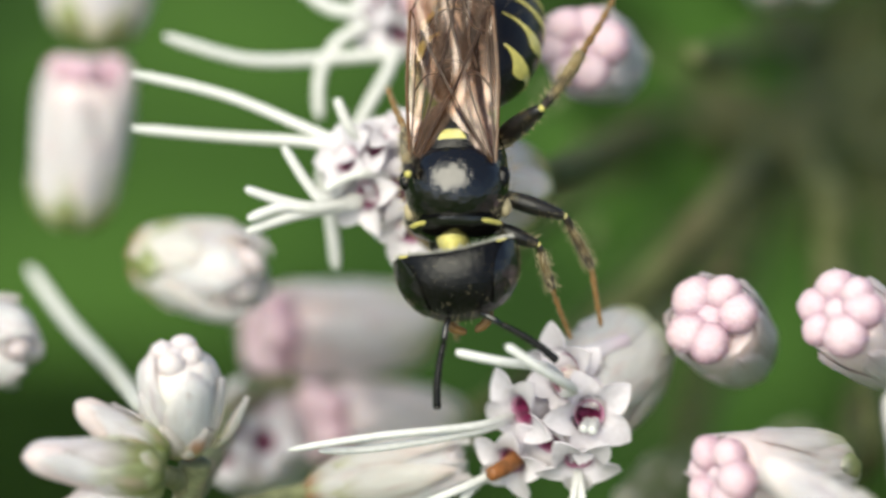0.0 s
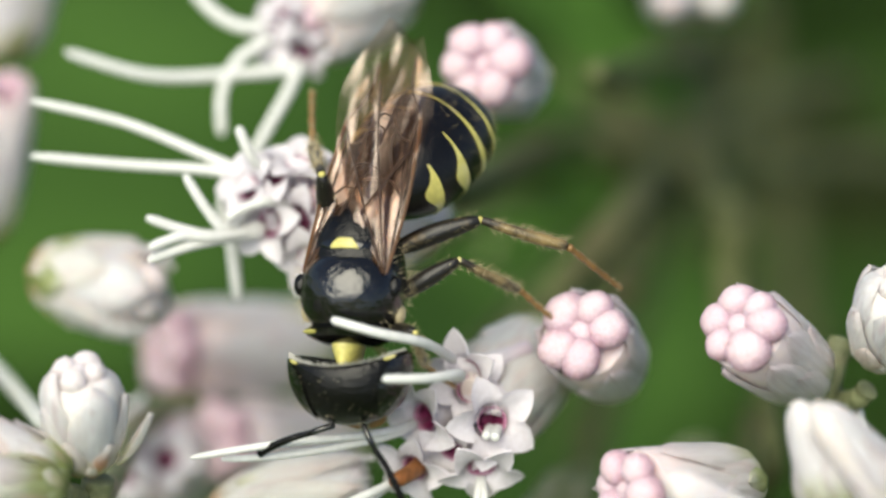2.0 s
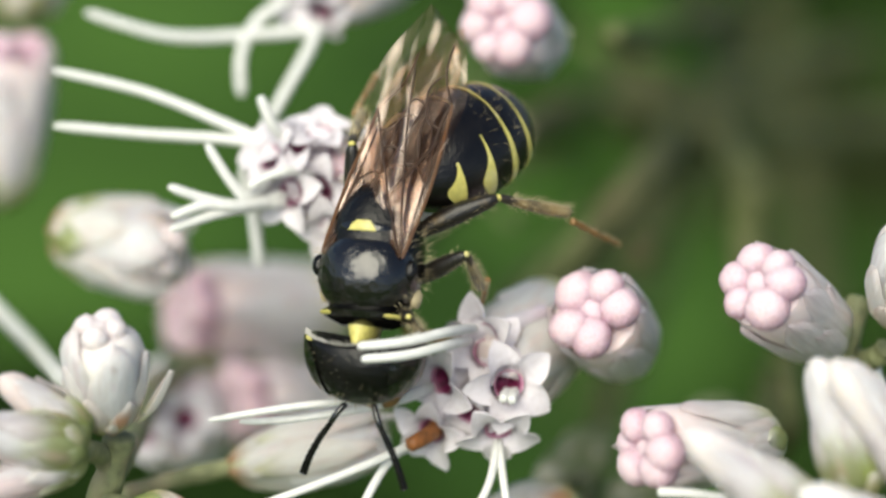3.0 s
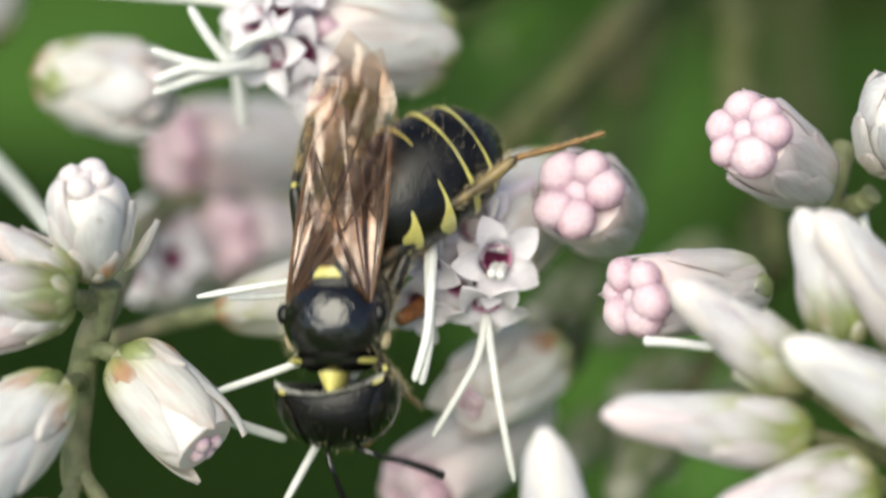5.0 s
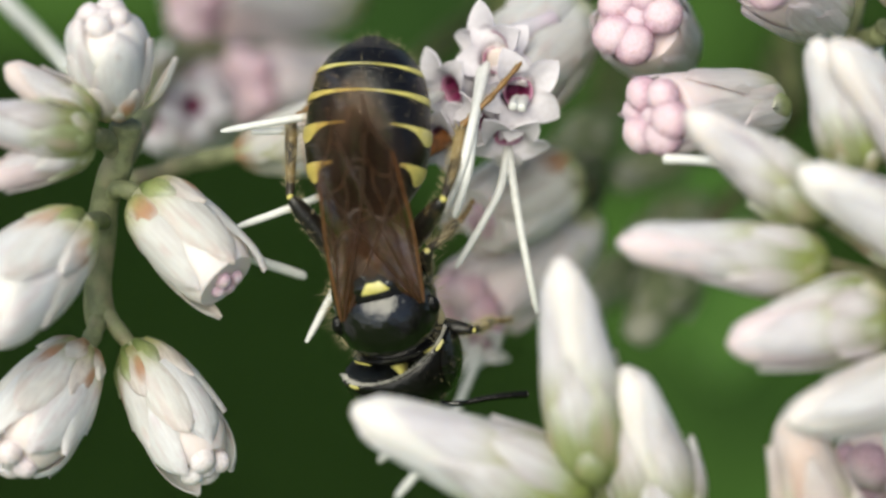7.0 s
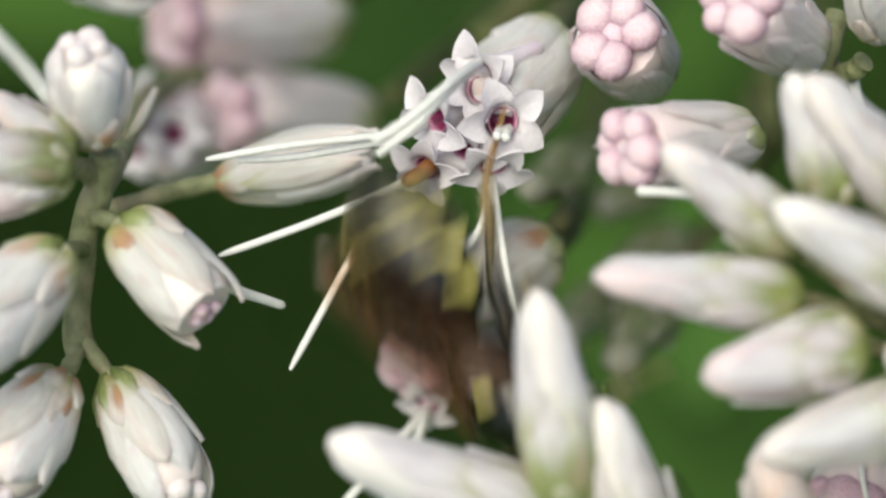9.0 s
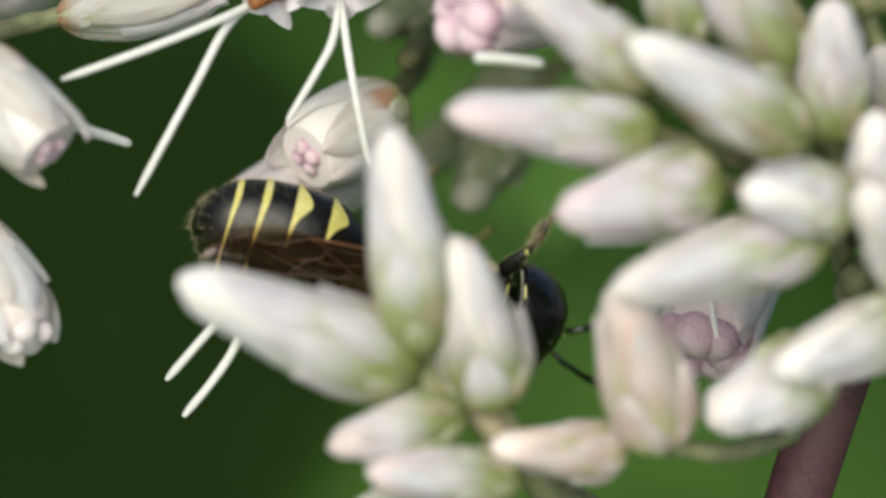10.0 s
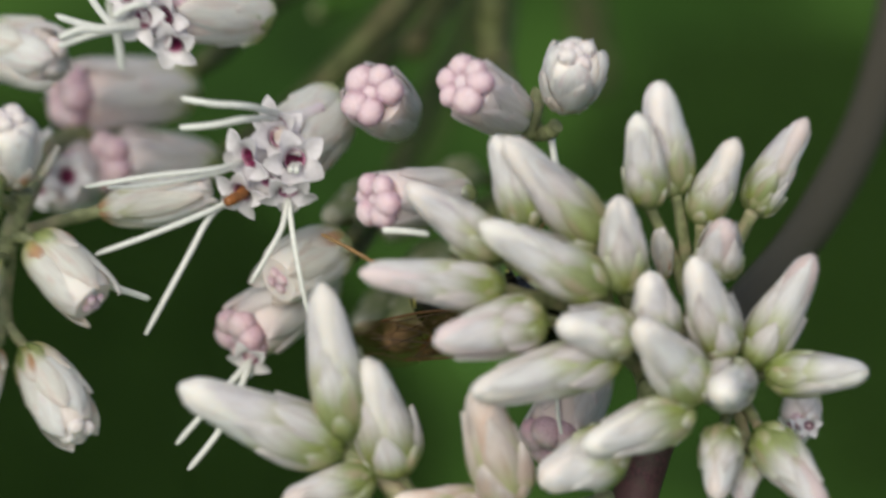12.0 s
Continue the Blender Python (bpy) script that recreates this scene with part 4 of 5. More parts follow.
style(FAR_OPEN, [(-5.69, 21.75, -5.0), (-6.05, 20.79, -4.6), (-6.72, 19.53, -4.4), (-7.71, 17.61, -4.2)], 0.20)
style(FAR_OPEN, [(-6.73, 22.78, -5.0), (-7.57, 22.86, -5.4), (-8.44, 23.42, -5.6), (-9.14, 24.39, -6.0)], 0.22)
style(HEADS_MADE[0], [(-12.73, 10.56, 1.5), (-14.08, 12.00, -6.0), (-15.61, 13.56, -9.0), (-17.11, 15.47, -11.0)], 0.26)
style(HEADS_MADE[3], [(-8.57, 5.82, 3.5), (-7.84, 5.44, 2.5), (-7.07, 5.16, 1.9), (-6.48, 4.95, 1.5)], 0.16)
floret(PALE_OPEN, (-2.42, 2.33, -1.8), (-3.06, 1.27, -0.8), 0.85, 10)
style(PALE_OPEN, [(-2.35, 2.35, -2.2), (-2.91, 1.80, -1.4), (-4.06, 0.59, -1.0), (-5.37, -0.88, -1.0)], 0.15)
style(PALE_OPEN, [(-2.35, 2.35, -2.2), (-2.65, 1.68, -1.2), (-3.64, -0.29, -0.8), (-4.91, -1.89, -0.8)], 0.15)
style(SHADED_OPEN, [(9.44, 0.99, 1.8), (9.38, 0.15, 2.4), (9.47, -0.50, 2.6)], 0.10)
style(HEADS_MADE[1], [(9.24, 11.12, 2.0), (9.31, 10.44, 2.2), (9.44, 9.44, 2.4)], 0.16)
style(PINK_SIDE, [(1.90, 8.14, 6.4), (2.65, 8.10, 6.8), (3.57, 7.97, 7.0)], 0.14)


cluster('flowering_plant', (10.29, -5.71, 3.5), 'dark purple-stemmed flowering plant with lance-shaped green leaves', 'plant')
stalk('main_stem', [(11.35, -6.0, 3.0), (12.1, -3.09, 3.5), (13.47, 0.87, 4.0), (14.83, 2.35, 3.5), (17.65, 4.8, 1.0), (21.59, 7.65, -4.0), (25.87, 11.99, -10.0), (29.33, 17.36, -16.0), (32.5, 23.5, -22.0), (37.0, 33.0, -30.0)], 0.85, 1.05, PURPLE_STEM, 'dark purple downy main stem of the plant')

# ---------------------------------------------------------------- leaves behind
def blade_pose(base, tip, turn):
    """Along the leaf, with its upper side to the plan's front, rolled by turn."""
    way = (tip - base).normalized()
    side = BLOOM.to_3x3() @ Vector((0, 0, 1))
    side = (side - way * side.dot(way)).normalized()
    m = Matrix((side.cross(way), side, way)).transposed().to_4x4()
    return Matrix.Translation(base) @ m @ pose(0, 0, 0, 0, 0, turn)


def leaf(base, tip, width, turn, curl=0.15):
    base, tip = spot(*base), spot(*tip)
    length = (tip - base).length

    def f(u, v):
        w = width * MM / 2 * math.sin(math.pi * (v * 0.94 + 0.03)) ** 0.8 * (1 - 0.25 * v)
        return (u * w, 0.25 * w * abs(u) - curl * length * v * v + 0.02 * length * math.sin(14 * v + 2 * u) * abs(u), v * length)
    ob = part("leaf", shell("leaf", f, 11, 24, 0.0003), LEAF, CLUSTER["ob"], CLUSTER["back"] @ blade_pose(base, tip, turn), "lance-shaped green leaf")
    part("midrib", tube("midrib", [(0, -curl * length * v * v - 0.0002, v * length) for v in (0, 0.3, 0.6, 0.97)], lambda t: 0.0006 * (1 - 0.8 * t), 8, 16), GREEN_STEM, ob)
    return ob


leaf((3.4, 32.9, -36.0), (14.7, 27.2, -44.0), 4.6, 0, 0.06)
leaf((1.7, 24.5, -30.0), (10.2, 23.9, -40.0), 2.7, 10, 0.06)
leaf((3.5, 19.2, -32.0), (11.1, 24.0, -41.0), 2.7, -10, 0.06)
leaf((8.8, 19.1, -46.0), (13.3, 24.7, -50.0), 2.2, -15, 0.06)
leaf((12.9, 42.7, -55.0), (20.5, 34.1, -60.0), 6.0, 0, 0.06)
leaf((17.6, -2.9, -60.0), (18.1, 10.7, -64.0), 9.0, 10)
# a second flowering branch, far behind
stalk('flower_stalk', [(13.6, 25.7, -45.6), (8.1, 24.4, -39.2), (3.2, 22.5, -32.8)], 1.22, 0.68, SHADED_OLIVE_STEM, '')
stalk('flower_stalk', [(13.6, 25.7, -45.6), (11.7, 28.5, -48.8), (9.2, 31.4, -52.0)], 1.22, 0.68, SHADED_OLIVE_STEM, '')
stalk('flower_stalk', [(13.6, 25.7, -45.6), (19.6, 26.2, -55.2), (25.6, 27.9, -64.8), (33.0, 29.7, -74.4)], 1.35, 0.94, SHADED_OLIVE_STEM, '')
stalk('flower_stalk', [(26.1, 44.5, -84.0), (27.0, 34.7, -84.0), (28.2, 27.7, -84.0), (29.3, 17.9, -84.0)], 1.35, 1.35, SHADED_OLIVE_STEM, '')
stalk('flower_stalk', [(13.6, 25.7, -45.6), (21.1, 30.0, -58.4), (29.4, 33.9, -71.2)], 1.22, 0.68, SHADED_OLIVE_STEM, '')
stalk('flower_stalk', [(13.6, 25.7, -45.6), (10.9, 21.2, -36.0), (7.7, 16.7, -26.4)], 1.08, 0.68, SHADED_OLIVE_STEM, '')
stalk('flower_stalk', [(13.6, 25.7, -45.6), (19.1, 34.0, -64.8), (26.1, 44.5, -84.0)], 1.35, 1.49, SHADED_OLIVE_STEM, '')
stalk('flower_stalk', [(0.64, 13.24, -15.0), (2.6, 14.9, -16.0), (6.81, 19.19, -20.0), (13.6, 25.7, -45.6)], 0.45, 0.8, SHADED_OLIVE_STEM, '')
stalk('flower_stalk', [(10.28, 14.0, -18.0), (10.6, 17.0, -20.0), (11.0, 19.7, -22.0), (13.6, 25.7, -45.6)], 0.6, 0.8, SHADED_OLIVE_STEM, '')


# ---------------------------------------------------------------- the wasp
def wasp_pose(x, y, h, turn, tip, lean):
    """Head down the picture at turn 0; turn swings the head to the right, tip lifts it, lean rolls the back."""
    return BLOOM @ Matrix.Translation(Vector((x, y, h)) * MM) @ pose(0, 0, 0, 0, 0, 180 + turn) @ pose(0, 0, 0, tip) @ pose(0, 0, 0, 0, lean)


WASP_ROWS = [
    (0.0, -4.50, 16.38, 4.0, 0, 10, 11),
    (0.5, -3.55, 15.62, 4.0, 5, 8, 11),
    (1.0, -3.45, 15.33, 4.0, 8, 2, 12),
    (1.5, -3.65, 15.76, 4.0, 8, -5, 13),
    (2.0, -4.68, 14.06, 4.0, -3, 1, 21),
    (2.5, -4.71, 13.88, 4.0, -7, 0, 25),
    (4.5, -4.69, 10.12, 4.0, 1, 0, 19),
    (5.0, -5.24, 8.33, 4.0, 0, 3, 18),
    (5.5, -4.54, 5.51, 4.0, 13, -18, 10),
    (6.0, -4.65, 5.23, 4.0, 16, -21, 14),
    (6.5, -4.56, 4.62, 4.0, 15, -21, 11),
    (8.5, -1.92, 3.55, 3.2, 33, -15, 25),
    (8.9, -0.66, 3.36, 3.0, 36, -13, 26),
    (8.97, -0.56, 3.21, 2.9, 38, -12, 28),
    (9.07, 0.56, 0.29, 2.0, 52, -6, 44),
    (9.5, 1.80, -0.16, 1.6, 62, -4, 32),
    (10.0, 2.15, 0.72, 1.6, 68, -2, 27),
    (10.5, 3.30, 2.30, 1.6, 88, 0, 27),
    (11.0, 4.0, 3.17, 3.6, 88, 46, 36),
    (11.5, 6.0, 3.78, 3.6, 92, 46, 36),
    (12.0, 6.8, 4.2, 3.6, 94, 46, 36),
]
wasp = thing("wasp", wasp_pose(*WASP_ROWS[0][1:]), "black digger wasp with yellow bands and smoky amber wings", "wasp")
cam.data.dof.focus_object = wasp


def body(name, rings, mat, parent, m=None, label="", n=28, shape=None):
    return part(name, lathe(name, rings, n, MM, "y", shape), mat, parent, m, label)


def ball(name, centre, radii, mat, parent, label="", square=2.0):
    """An ellipsoid; square above 2 flattens its sides."""
    rings, power = [], 2.0 / square
    for k in range(15):
        a = math.pi * (k / 14) - math.pi / 2
        a = max(-1.5, min(1.5, a))
        c, s = math.cos(a) ** power, math.copysign(abs(math.sin(a)) ** power, a)
        rings.append((radii[1] * s, radii[0] * c, radii[2] * c))
    return part(name, lathe(name, rings, 32, MM, "y", lambda t, z: (abs(math.cos(t)) ** square + abs(math.sin(t)) ** square) ** (-1 / square)), mat, parent, Matrix.Translation(Vector(centre) * MM), label)


def patch(name, centre, radii, yaw, span_a, span_e, mat, parent, label, wave=0.0, lift=0.02, moon=0, bend=None):
    """A marking that lies on an ellipsoid: span of angle round the y axis (0 is the back) and along y."""
    def f(u, v):
        e = radians(span_e[0] + (span_e[1] - span_e[0]) * v)
        w = (0.15 + 0.85 * v) ** 0.6 if moon else 1 - wave * (2 * v - 1) ** 2
        a = radians(yaw + u * span_a * w)
        k = 1 + lift
        p = (centre[0] + radii[0] * k * math.cos(e) * math.sin(a), centre[1] + radii[1] * k * math.sin(e), centre[2] + radii[2] * k * math.cos(e) * math.cos(a))
        return bend(p) if bend else p
    return part(name, shell(name, f, 13, 7, 0.02, MM), mat, parent, None, label)


def hairs(name, centre, radii, count, length, parent, where, seed=1, bend=None, mat=HAIR, thick=0.006):
    """Fine pale hairs standing on an ellipsoid; where(n) picks the normals that carry hair."""
    dice, verts, faces = random.Random(seed), [], []
    while len(faces) < count:
        n = Vector((dice.gauss(0, 1), dice.gauss(0, 1), dice.gauss(0, 1))).normalized()
        if not where(n):
            continue
        p = Vector((centre[i] + radii[i] * n[i] for i in range(3)))
        p = Vector(bend(p)) if bend else p
        s = n.orthogonal().normalized() * thick
        q = p + (n + Vector((dice.gauss(0, 0.3), dice.gauss(0, 0.3), dice.gauss(0, 0.3)))) * length * dice.uniform(0.5, 1.1)
        k = len(verts)
        b = n.cross(s).normalized() * thick
        verts += [p + s, p - s, p + b, q]
        faces += [(k, k + 1, k + 3), (k + 1, k + 2, k + 3), (k + 2, k, k + 3)]
    return tagged(part(name, mesh(name, verts, faces, MM), mat, parent, None, "short pale hairs"), kind="stuff")


def build_wasp():
    made = {}
    # thorax
    t = body("thorax", [(-2.15, 0.34, 0.38), (-1.95, 0.62, 0.62), (-1.6, 0.86, 0.82), (-1.2, 1.05, 1.0), (-0.7, 1.16, 1.05), (-0.1, 1.22, 1.06), (0.4, 1.18, 1.02), (0.8, 1.05, 0.9), (1.1, 0.85, 0.75), (1.35, 0.5, 0.5)], BLACK_DULL, wasp, Matrix.Diagonal((1.13, 1.06, 1.06, 1)))
    ball("mesonotum", (0, 0.12, 0.16), (1.22, 1.15, 1.14), BLACK, t, "shiny black domed back", 2.12)
    ball("scutellum", (0, -0.92, 0.52), (0.78, 0.36, 0.54), BLACK, t)
    patch("scutellum_mark", (0, -0.92, 0.52), (0.78, 0.36, 0.54), 0, 25, (-40, 12), YELLOW, t, "yellow half-moon mark", 0, 0.04, 1)
    for k in range(3):
        ball("back_ridge", (0, -1.22 - 0.13 * k, 0.42 - 0.12 * k), (0.62 - 0.10 * k, 0.07, 0.48), BLACK, t, "shiny black cross ridge")
    body("collar", [(0.98, 0.95, 0.78), (1.1, 1.12, 0.92), (1.25, 1.02, 0.86), (1.42, 0.62, 0.6)], BLACK, t)
    for s in (-1, 1):
        patch("collar_band", (0, 1.14, 0), (1.12, 0.2, 0.92), s * 52, 18, (-6, 22), YELLOW, t, "yellow collar band", 0.4, 0.03)
        ball("shoulder_lobe", (s * 1.10, 0.62, -0.05), (0.15, 0.26, 0.22), HAIR, t, "pale downy shoulder lobe")
        ball("wing_scale", (s * 1.12, 0.02, 0.56), (0.17, 0.27, 0.16), BLACK_DULL, t)
    hairs("hair", (0, -0.1, 0), (1.3, 1.6, 1.15), 900, 0.30, t, lambda n: abs(n.x) > 0.55 and n.z < 0.5, 3)
    # head: wide, hollow behind, its corners drawn back
    def hollow(p):
        x, y, z = p
        nx, ny = abs(x / 1.55), abs(y / 0.98)
        full = math.hypot(nx, ny) / max((nx ** 2.5 + ny ** 2.5) ** (1 / 2.5), 1e-6) if nx + ny > 1e-6 else 1.0
        x, y = x * full * 0.93, y * full * 0.93
        if y < 0:             # hollow behind a rounded rim
            y = -0.25 * math.sin(math.pi * min(-y / 0.98, 1) / 0.95)
        return (x, y - 0.24 * (x / 1.5) ** 2, z)

    size = (1.55, 0.98, 1.10)
    verts, faces, nu, nv = [], [], 40, 24
    for j in range(nv + 1):
        e = math.pi * (j / nv - 0.5) * 0.998
        for k in range(nu):
            a = 2 * math.pi * k / nu
            verts.append(hollow((size[0] * math.cos(e) * math.sin(a), size[1] * math.sin(e), size[2] * math.cos(e) * math.cos(a))))
    for j in range(nv):
        for k in range(nu):
            faces.append((j * nu + k, j * nu + (k + 1) % nu, (j + 1) * nu + (k + 1) % nu, (j + 1) * nu + k))
    faces += [tuple(range(nu)), tuple(nv * nu + k for k in range(nu))]
    hd = part("head", mesh("head", verts, faces, MM), BLACK_DULL, wasp)
    body("neck", [(-1.0, 0.40, 0.34), (-0.8, 0.44, 0.50), (-0.5, 0.36, 0.62), (-0.25, 0.22, 0.70), (-0.05, 0.10, 0.70)], YELLOW, hd, None, "pale yellow neck plate")
    for k, (x, y) in enumerate(((0, 0.12), (-0.17, -0.08), (0.17, -0.08))):
        ball("simple_eye", (x, y, 1.08), (0.07, 0.07, 0.06), BLACK, hd)
    for s in (-1, 1):
        patch("eye", (0, 0, 0), size, s * 76, 40, (-12, 56), BLACK, hd, "large glossy black eye", 0.45, 0.035, 0, hollow)
        patch("temple_stripe", (0, 0, 0), size, s * 52, 8, (-22, -14), YELLOW, hd, "narrow yellow stripe", 0.5, 0.04, 0, hollow)
        patch("face_stripe", (s * 0.35, 0.62, -0.1), (0.3, 0.3, 0.36), s * 14, 40, (10, 46), YELLOW, hd, "yellow face stripe", 0.2, 0.05)
        made["antenna", s] = a = part("antenna", tube("antenna", [(0, 0, 0), (s * 0.12, 0.30, 0.14), (s * 0.22, 0.62, 0.10)], 0.085, 8, 10, MM), BLACK, hd, Matrix.Translation(Vector((s * 0.28, 0.88, 0.30)) * MM))
        part("flagellum", tube("flagellum", [(s * 0.22, 0.62, 0.10), (s * 0.42, 1.1, -0.02), (s * 0.60, 1.7, -0.18), (s * 0.70, 2.25, -0.36)], lambda u: 0.075 + 0.05 * u * (1 - 0.3 * u) + 0.012 * math.sin(66 * u), 8, 34, MM), BLACK_DULL, a)
        part("mandible", tube("mandible", [(s * 0.5, 0.55, -0.72), (s * 0.42, 0.86, -0.85), (s * 0.1, 1.0, -0.9)], lambda u: 0.16 * (1 - 0.6 * u), 8, 10, MM), AMBER, hd)
    hairs("hair", (0, 0, 0), (1.55, 0.98, 1.10), 450, 0.10, hd, lambda n: n.y > -0.1 and n.z > -0.5, 5, hollow)
    hairs("fringe", (0, 0, 0), (1.55, 0.98, 1.10), 2200, 0.12, hd, lambda n: -0.52 < n.y < -0.42 and n.z > 0.1, 9, hollow, SILVER, 0.011)
    for ob in [hd] + list(hd.children_recursive):
        if ob.name.split(".")[0] == "antenna":
            ob.matrix_basis = Matrix.Translation(ob.matrix_basis.translation * 1.38)
        elif ob.name.split(".")[0] != "flagellum":
            ob.data.transform(Matrix.Diagonal((1.12, 1.40, 1.14, 1)))
    # abdomen: six overlapping rings, each with its yellow edge
    ab = body("abdomen", [(-0.35, 0.28, 0.3), (0.1, 0.36, 0.36), (0.3, 0.26, 0.3)], BLACK_SOFT, wasp)
    wide = smooth_profile([(0, 0.34), (0.35, 0.80), (0.9, 1.32), (1.5, 1.62), (2.3, 1.74), (3.1, 1.68), (3.9, 1.48), (4.5, 1.06), (4.92, 0.36)])
    edges = [0.0, 1.62, 2.58, 3.42, 4.12, 4.60, 4.92]
    for k in range(6):
        a, b = edges[k], edges[k + 1]
        rings = []
        for j in range(8):
            y = a - 0.12 * (k > 0) + (b - a + 0.12 * (k > 0)) * j / 7
            w = wide(max(y, 0)) * (0.985 if j == 0 and k else 1.0) * (1.0 + 0.012 * (j / 7))
            rings.append((-y, w, w * 0.86))
        rings.append((-b - 0.01, wide(b) * 0.9, wide(b) * 0.78))
        seg = body("abdomen_ring", rings[::-1], BLACK_SOFT, ab)
        if k < 4:
            gap = (34, 20, 0, 0)[k]
            thick = (0.42, 0.38, 0.22, 0.18)[k]

            for s in (-1, 1):
                def f(u, v, s=s):
                    ang = gap + (118 - gap) * (u + 1) / 2
                    th = thick * (0.22 + 0.78 * min(1, (ang / 62) ** 1.6)) * (1 if k < 2 else 0.85)
                    if k < 2:
                        th *= 0.28 + 0.9 * math.exp(-((ang - 68) / 20) ** 2)
                    y = b - 0.06 - th * (1 - v)
                    w = wide(y) * 1.022
                    return (w * math.sin(radians(ang)) * s, -y, w * 0.86 * math.cos(radians(ang)))
                part("band", shell("band", f, 19, 4, 0.02, MM), YELLOW, seg, None, "yellow band")
    hairs("hair", (0, -2.5, 0), (1.74, 2.45, 1.50), 1500, 0.20, ab, lambda n: n.y < -0.1, 7)
    for ob in [ab] + list(ab.children_recursive):
        ob.data.transform(Matrix.Diagonal((0.95, 1.04, 0.86, 1)))
    made["thorax"], made["head"], made["abdomen"] = t, hd, ab
    # wings
    for s in (-1, 1):
        made["wing", s] = w = part("fore_wing", wing_mesh(s, 6.9, 2.1), FILM, wasp, None, "smoky translucent fore wing")
        hw = part("hind_wing", wing_mesh(s, 5.4, 1.6), FILM, wasp, None, "smoky translucent hind wing")
        made["hind_wing", s] = hw
        veins(w, s, 6.9, 2.1)
    return made


def wing_outline(v, length, width):
    """Where the front and hind edges run at a share v of the length."""
    front = 0.16 * width * math.sin(math.pi * v) * (1 - 0.4 * v)
    back = -width * math.sin(math.pi * min(v * 0.74 + 0.02, 1)) ** 0.9
    if v > 0.72:
        s = (v - 0.72) / 0.28
        front -= width * 0.52 * s**2.4
        back = back * (1 - s) + s * (-0.56 * width) - 0.30 * width * s * (1 - s)
    return front, min(back, front - 0.02)


def wing_point(s, length, width, u, v):
    f, b = wing_outline(v, length, width)
    x = b + (f - b) * u
    crease = 0.045 * math.sin(u * 13 + 2 * v) * (1 - 0.3 * v) * math.sin(math.pi * min(1, v * 1.05)) + 0.05 * math.sin(7 * v + 3 * u) + 0.022 * math.sin(29 * u + 5 * v + 2 * math.sin(9 * v)) * math.sin(math.pi * min(1, v * 1.05))
    return (s * x, -v * length, crease)


def wing_mesh(s, length, width):
    return shell("wing", lambda u, v: wing_point(s, length, width, (u + 1) / 2, v), 33, 34, 0.012, MM)


def veins(w, s, length, width):
    lines = [((0.97, 0.0), (0.97, 0.3), (0.97, 0.62)), ((0.9, 0.0), (0.86, 0.25), (0.88, 0.52), (0.96, 0.62)), ((0.6, 0.02), (0.55, 0.25), (0.50, 0.5), (0.42, 0.75)),
             ((0.35, 0.03), (0.25, 0.3), (0.12, 0.55)), ((0.86, 0.30), (0.7, 0.36), (0.53, 0.36)), ((0.53, 0.4), (0.35, 0.42), (0.2, 0.40)), ((0.95, 0.62), (0.82, 0.74), (0.93, 0.86)),
             ((0.88, 0.52), (0.72, 0.55), (0.66, 0.66), (0.80, 0.73)), ((0.66, 0.6), (0.55, 0.62), (0.48, 0.60)), ((0.70, 0.38), (0.66, 0.5), (0.70, 0.56))]
    for k, line in enumerate(lines):
        pts = [Vector(wing_point(s, length, width, u, v)) + Vector((0, 0, 0.012)) for u, v in line]
        part("vein", tube("vein", pts, 0.046 if k < 1 else 0.028, 6, 12, MM), VEIN_AMBER if k < 1 else VEIN, w)


def down(line, radius, count, length, dice):
    """Fine hairs along a limb that lies on the y axis."""
    verts, faces = [], []
    for k in range(count):
        y, a = dice.uniform(0.12, 0.97) * line, dice.uniform(0, 2 * math.pi)
        n = Vector((math.cos(a), 0, math.sin(a)))
        p = n * radius * 0.8 + Vector((0, y, 0))
        q = p + (n + Vector((0, 0.8, 0))) * length * dice.uniform(0.5, 1.1)
        s = n.cross(Vector((0, 1, 0))) * 0.006
        verts += [p + s, p - s, p + Vector((0, 0.014, 0)), q]
        faces += [(4 * k, 4 * k + 1, 4 * k + 3), (4 * k + 1, 4 * k + 2, 4 * k + 3), (4 * k + 2, 4 * k, 4 * k + 3)]
    return verts, faces


def limb(name, length, radius, mat, parent, hair_count, hair_length, label="", m=None, bow=0.05, n=10, count=20):
    """One joint of a leg along its own y axis, with its hairs in the same mesh."""
    me = tube(name, [(0, 0, 0), (0, length * 0.5, bow), (0, length, 0)], radius, n, count, MM)
    limb_faces = len(me.polygons)
    if hair_count:
        dice = random.Random(int(length * 100) + hair_count)
        v2, f2 = down(length, radius(0.6), hair_count, hair_length, dice)
        verts = [v.co / MM for v in me.vertices]
        k = len(verts)
        me = mesh(name, verts + v2, [tuple(p.vertices) for p in me.polygons] + [tuple(k + i for i in f) for f in f2], MM)
        me.materials.append(mat)
        me.materials.append(HAIR)
        for p in me.polygons[limb_faces:]:
            p.material_index = 1
    return part(name, me, mat, parent, m, label)


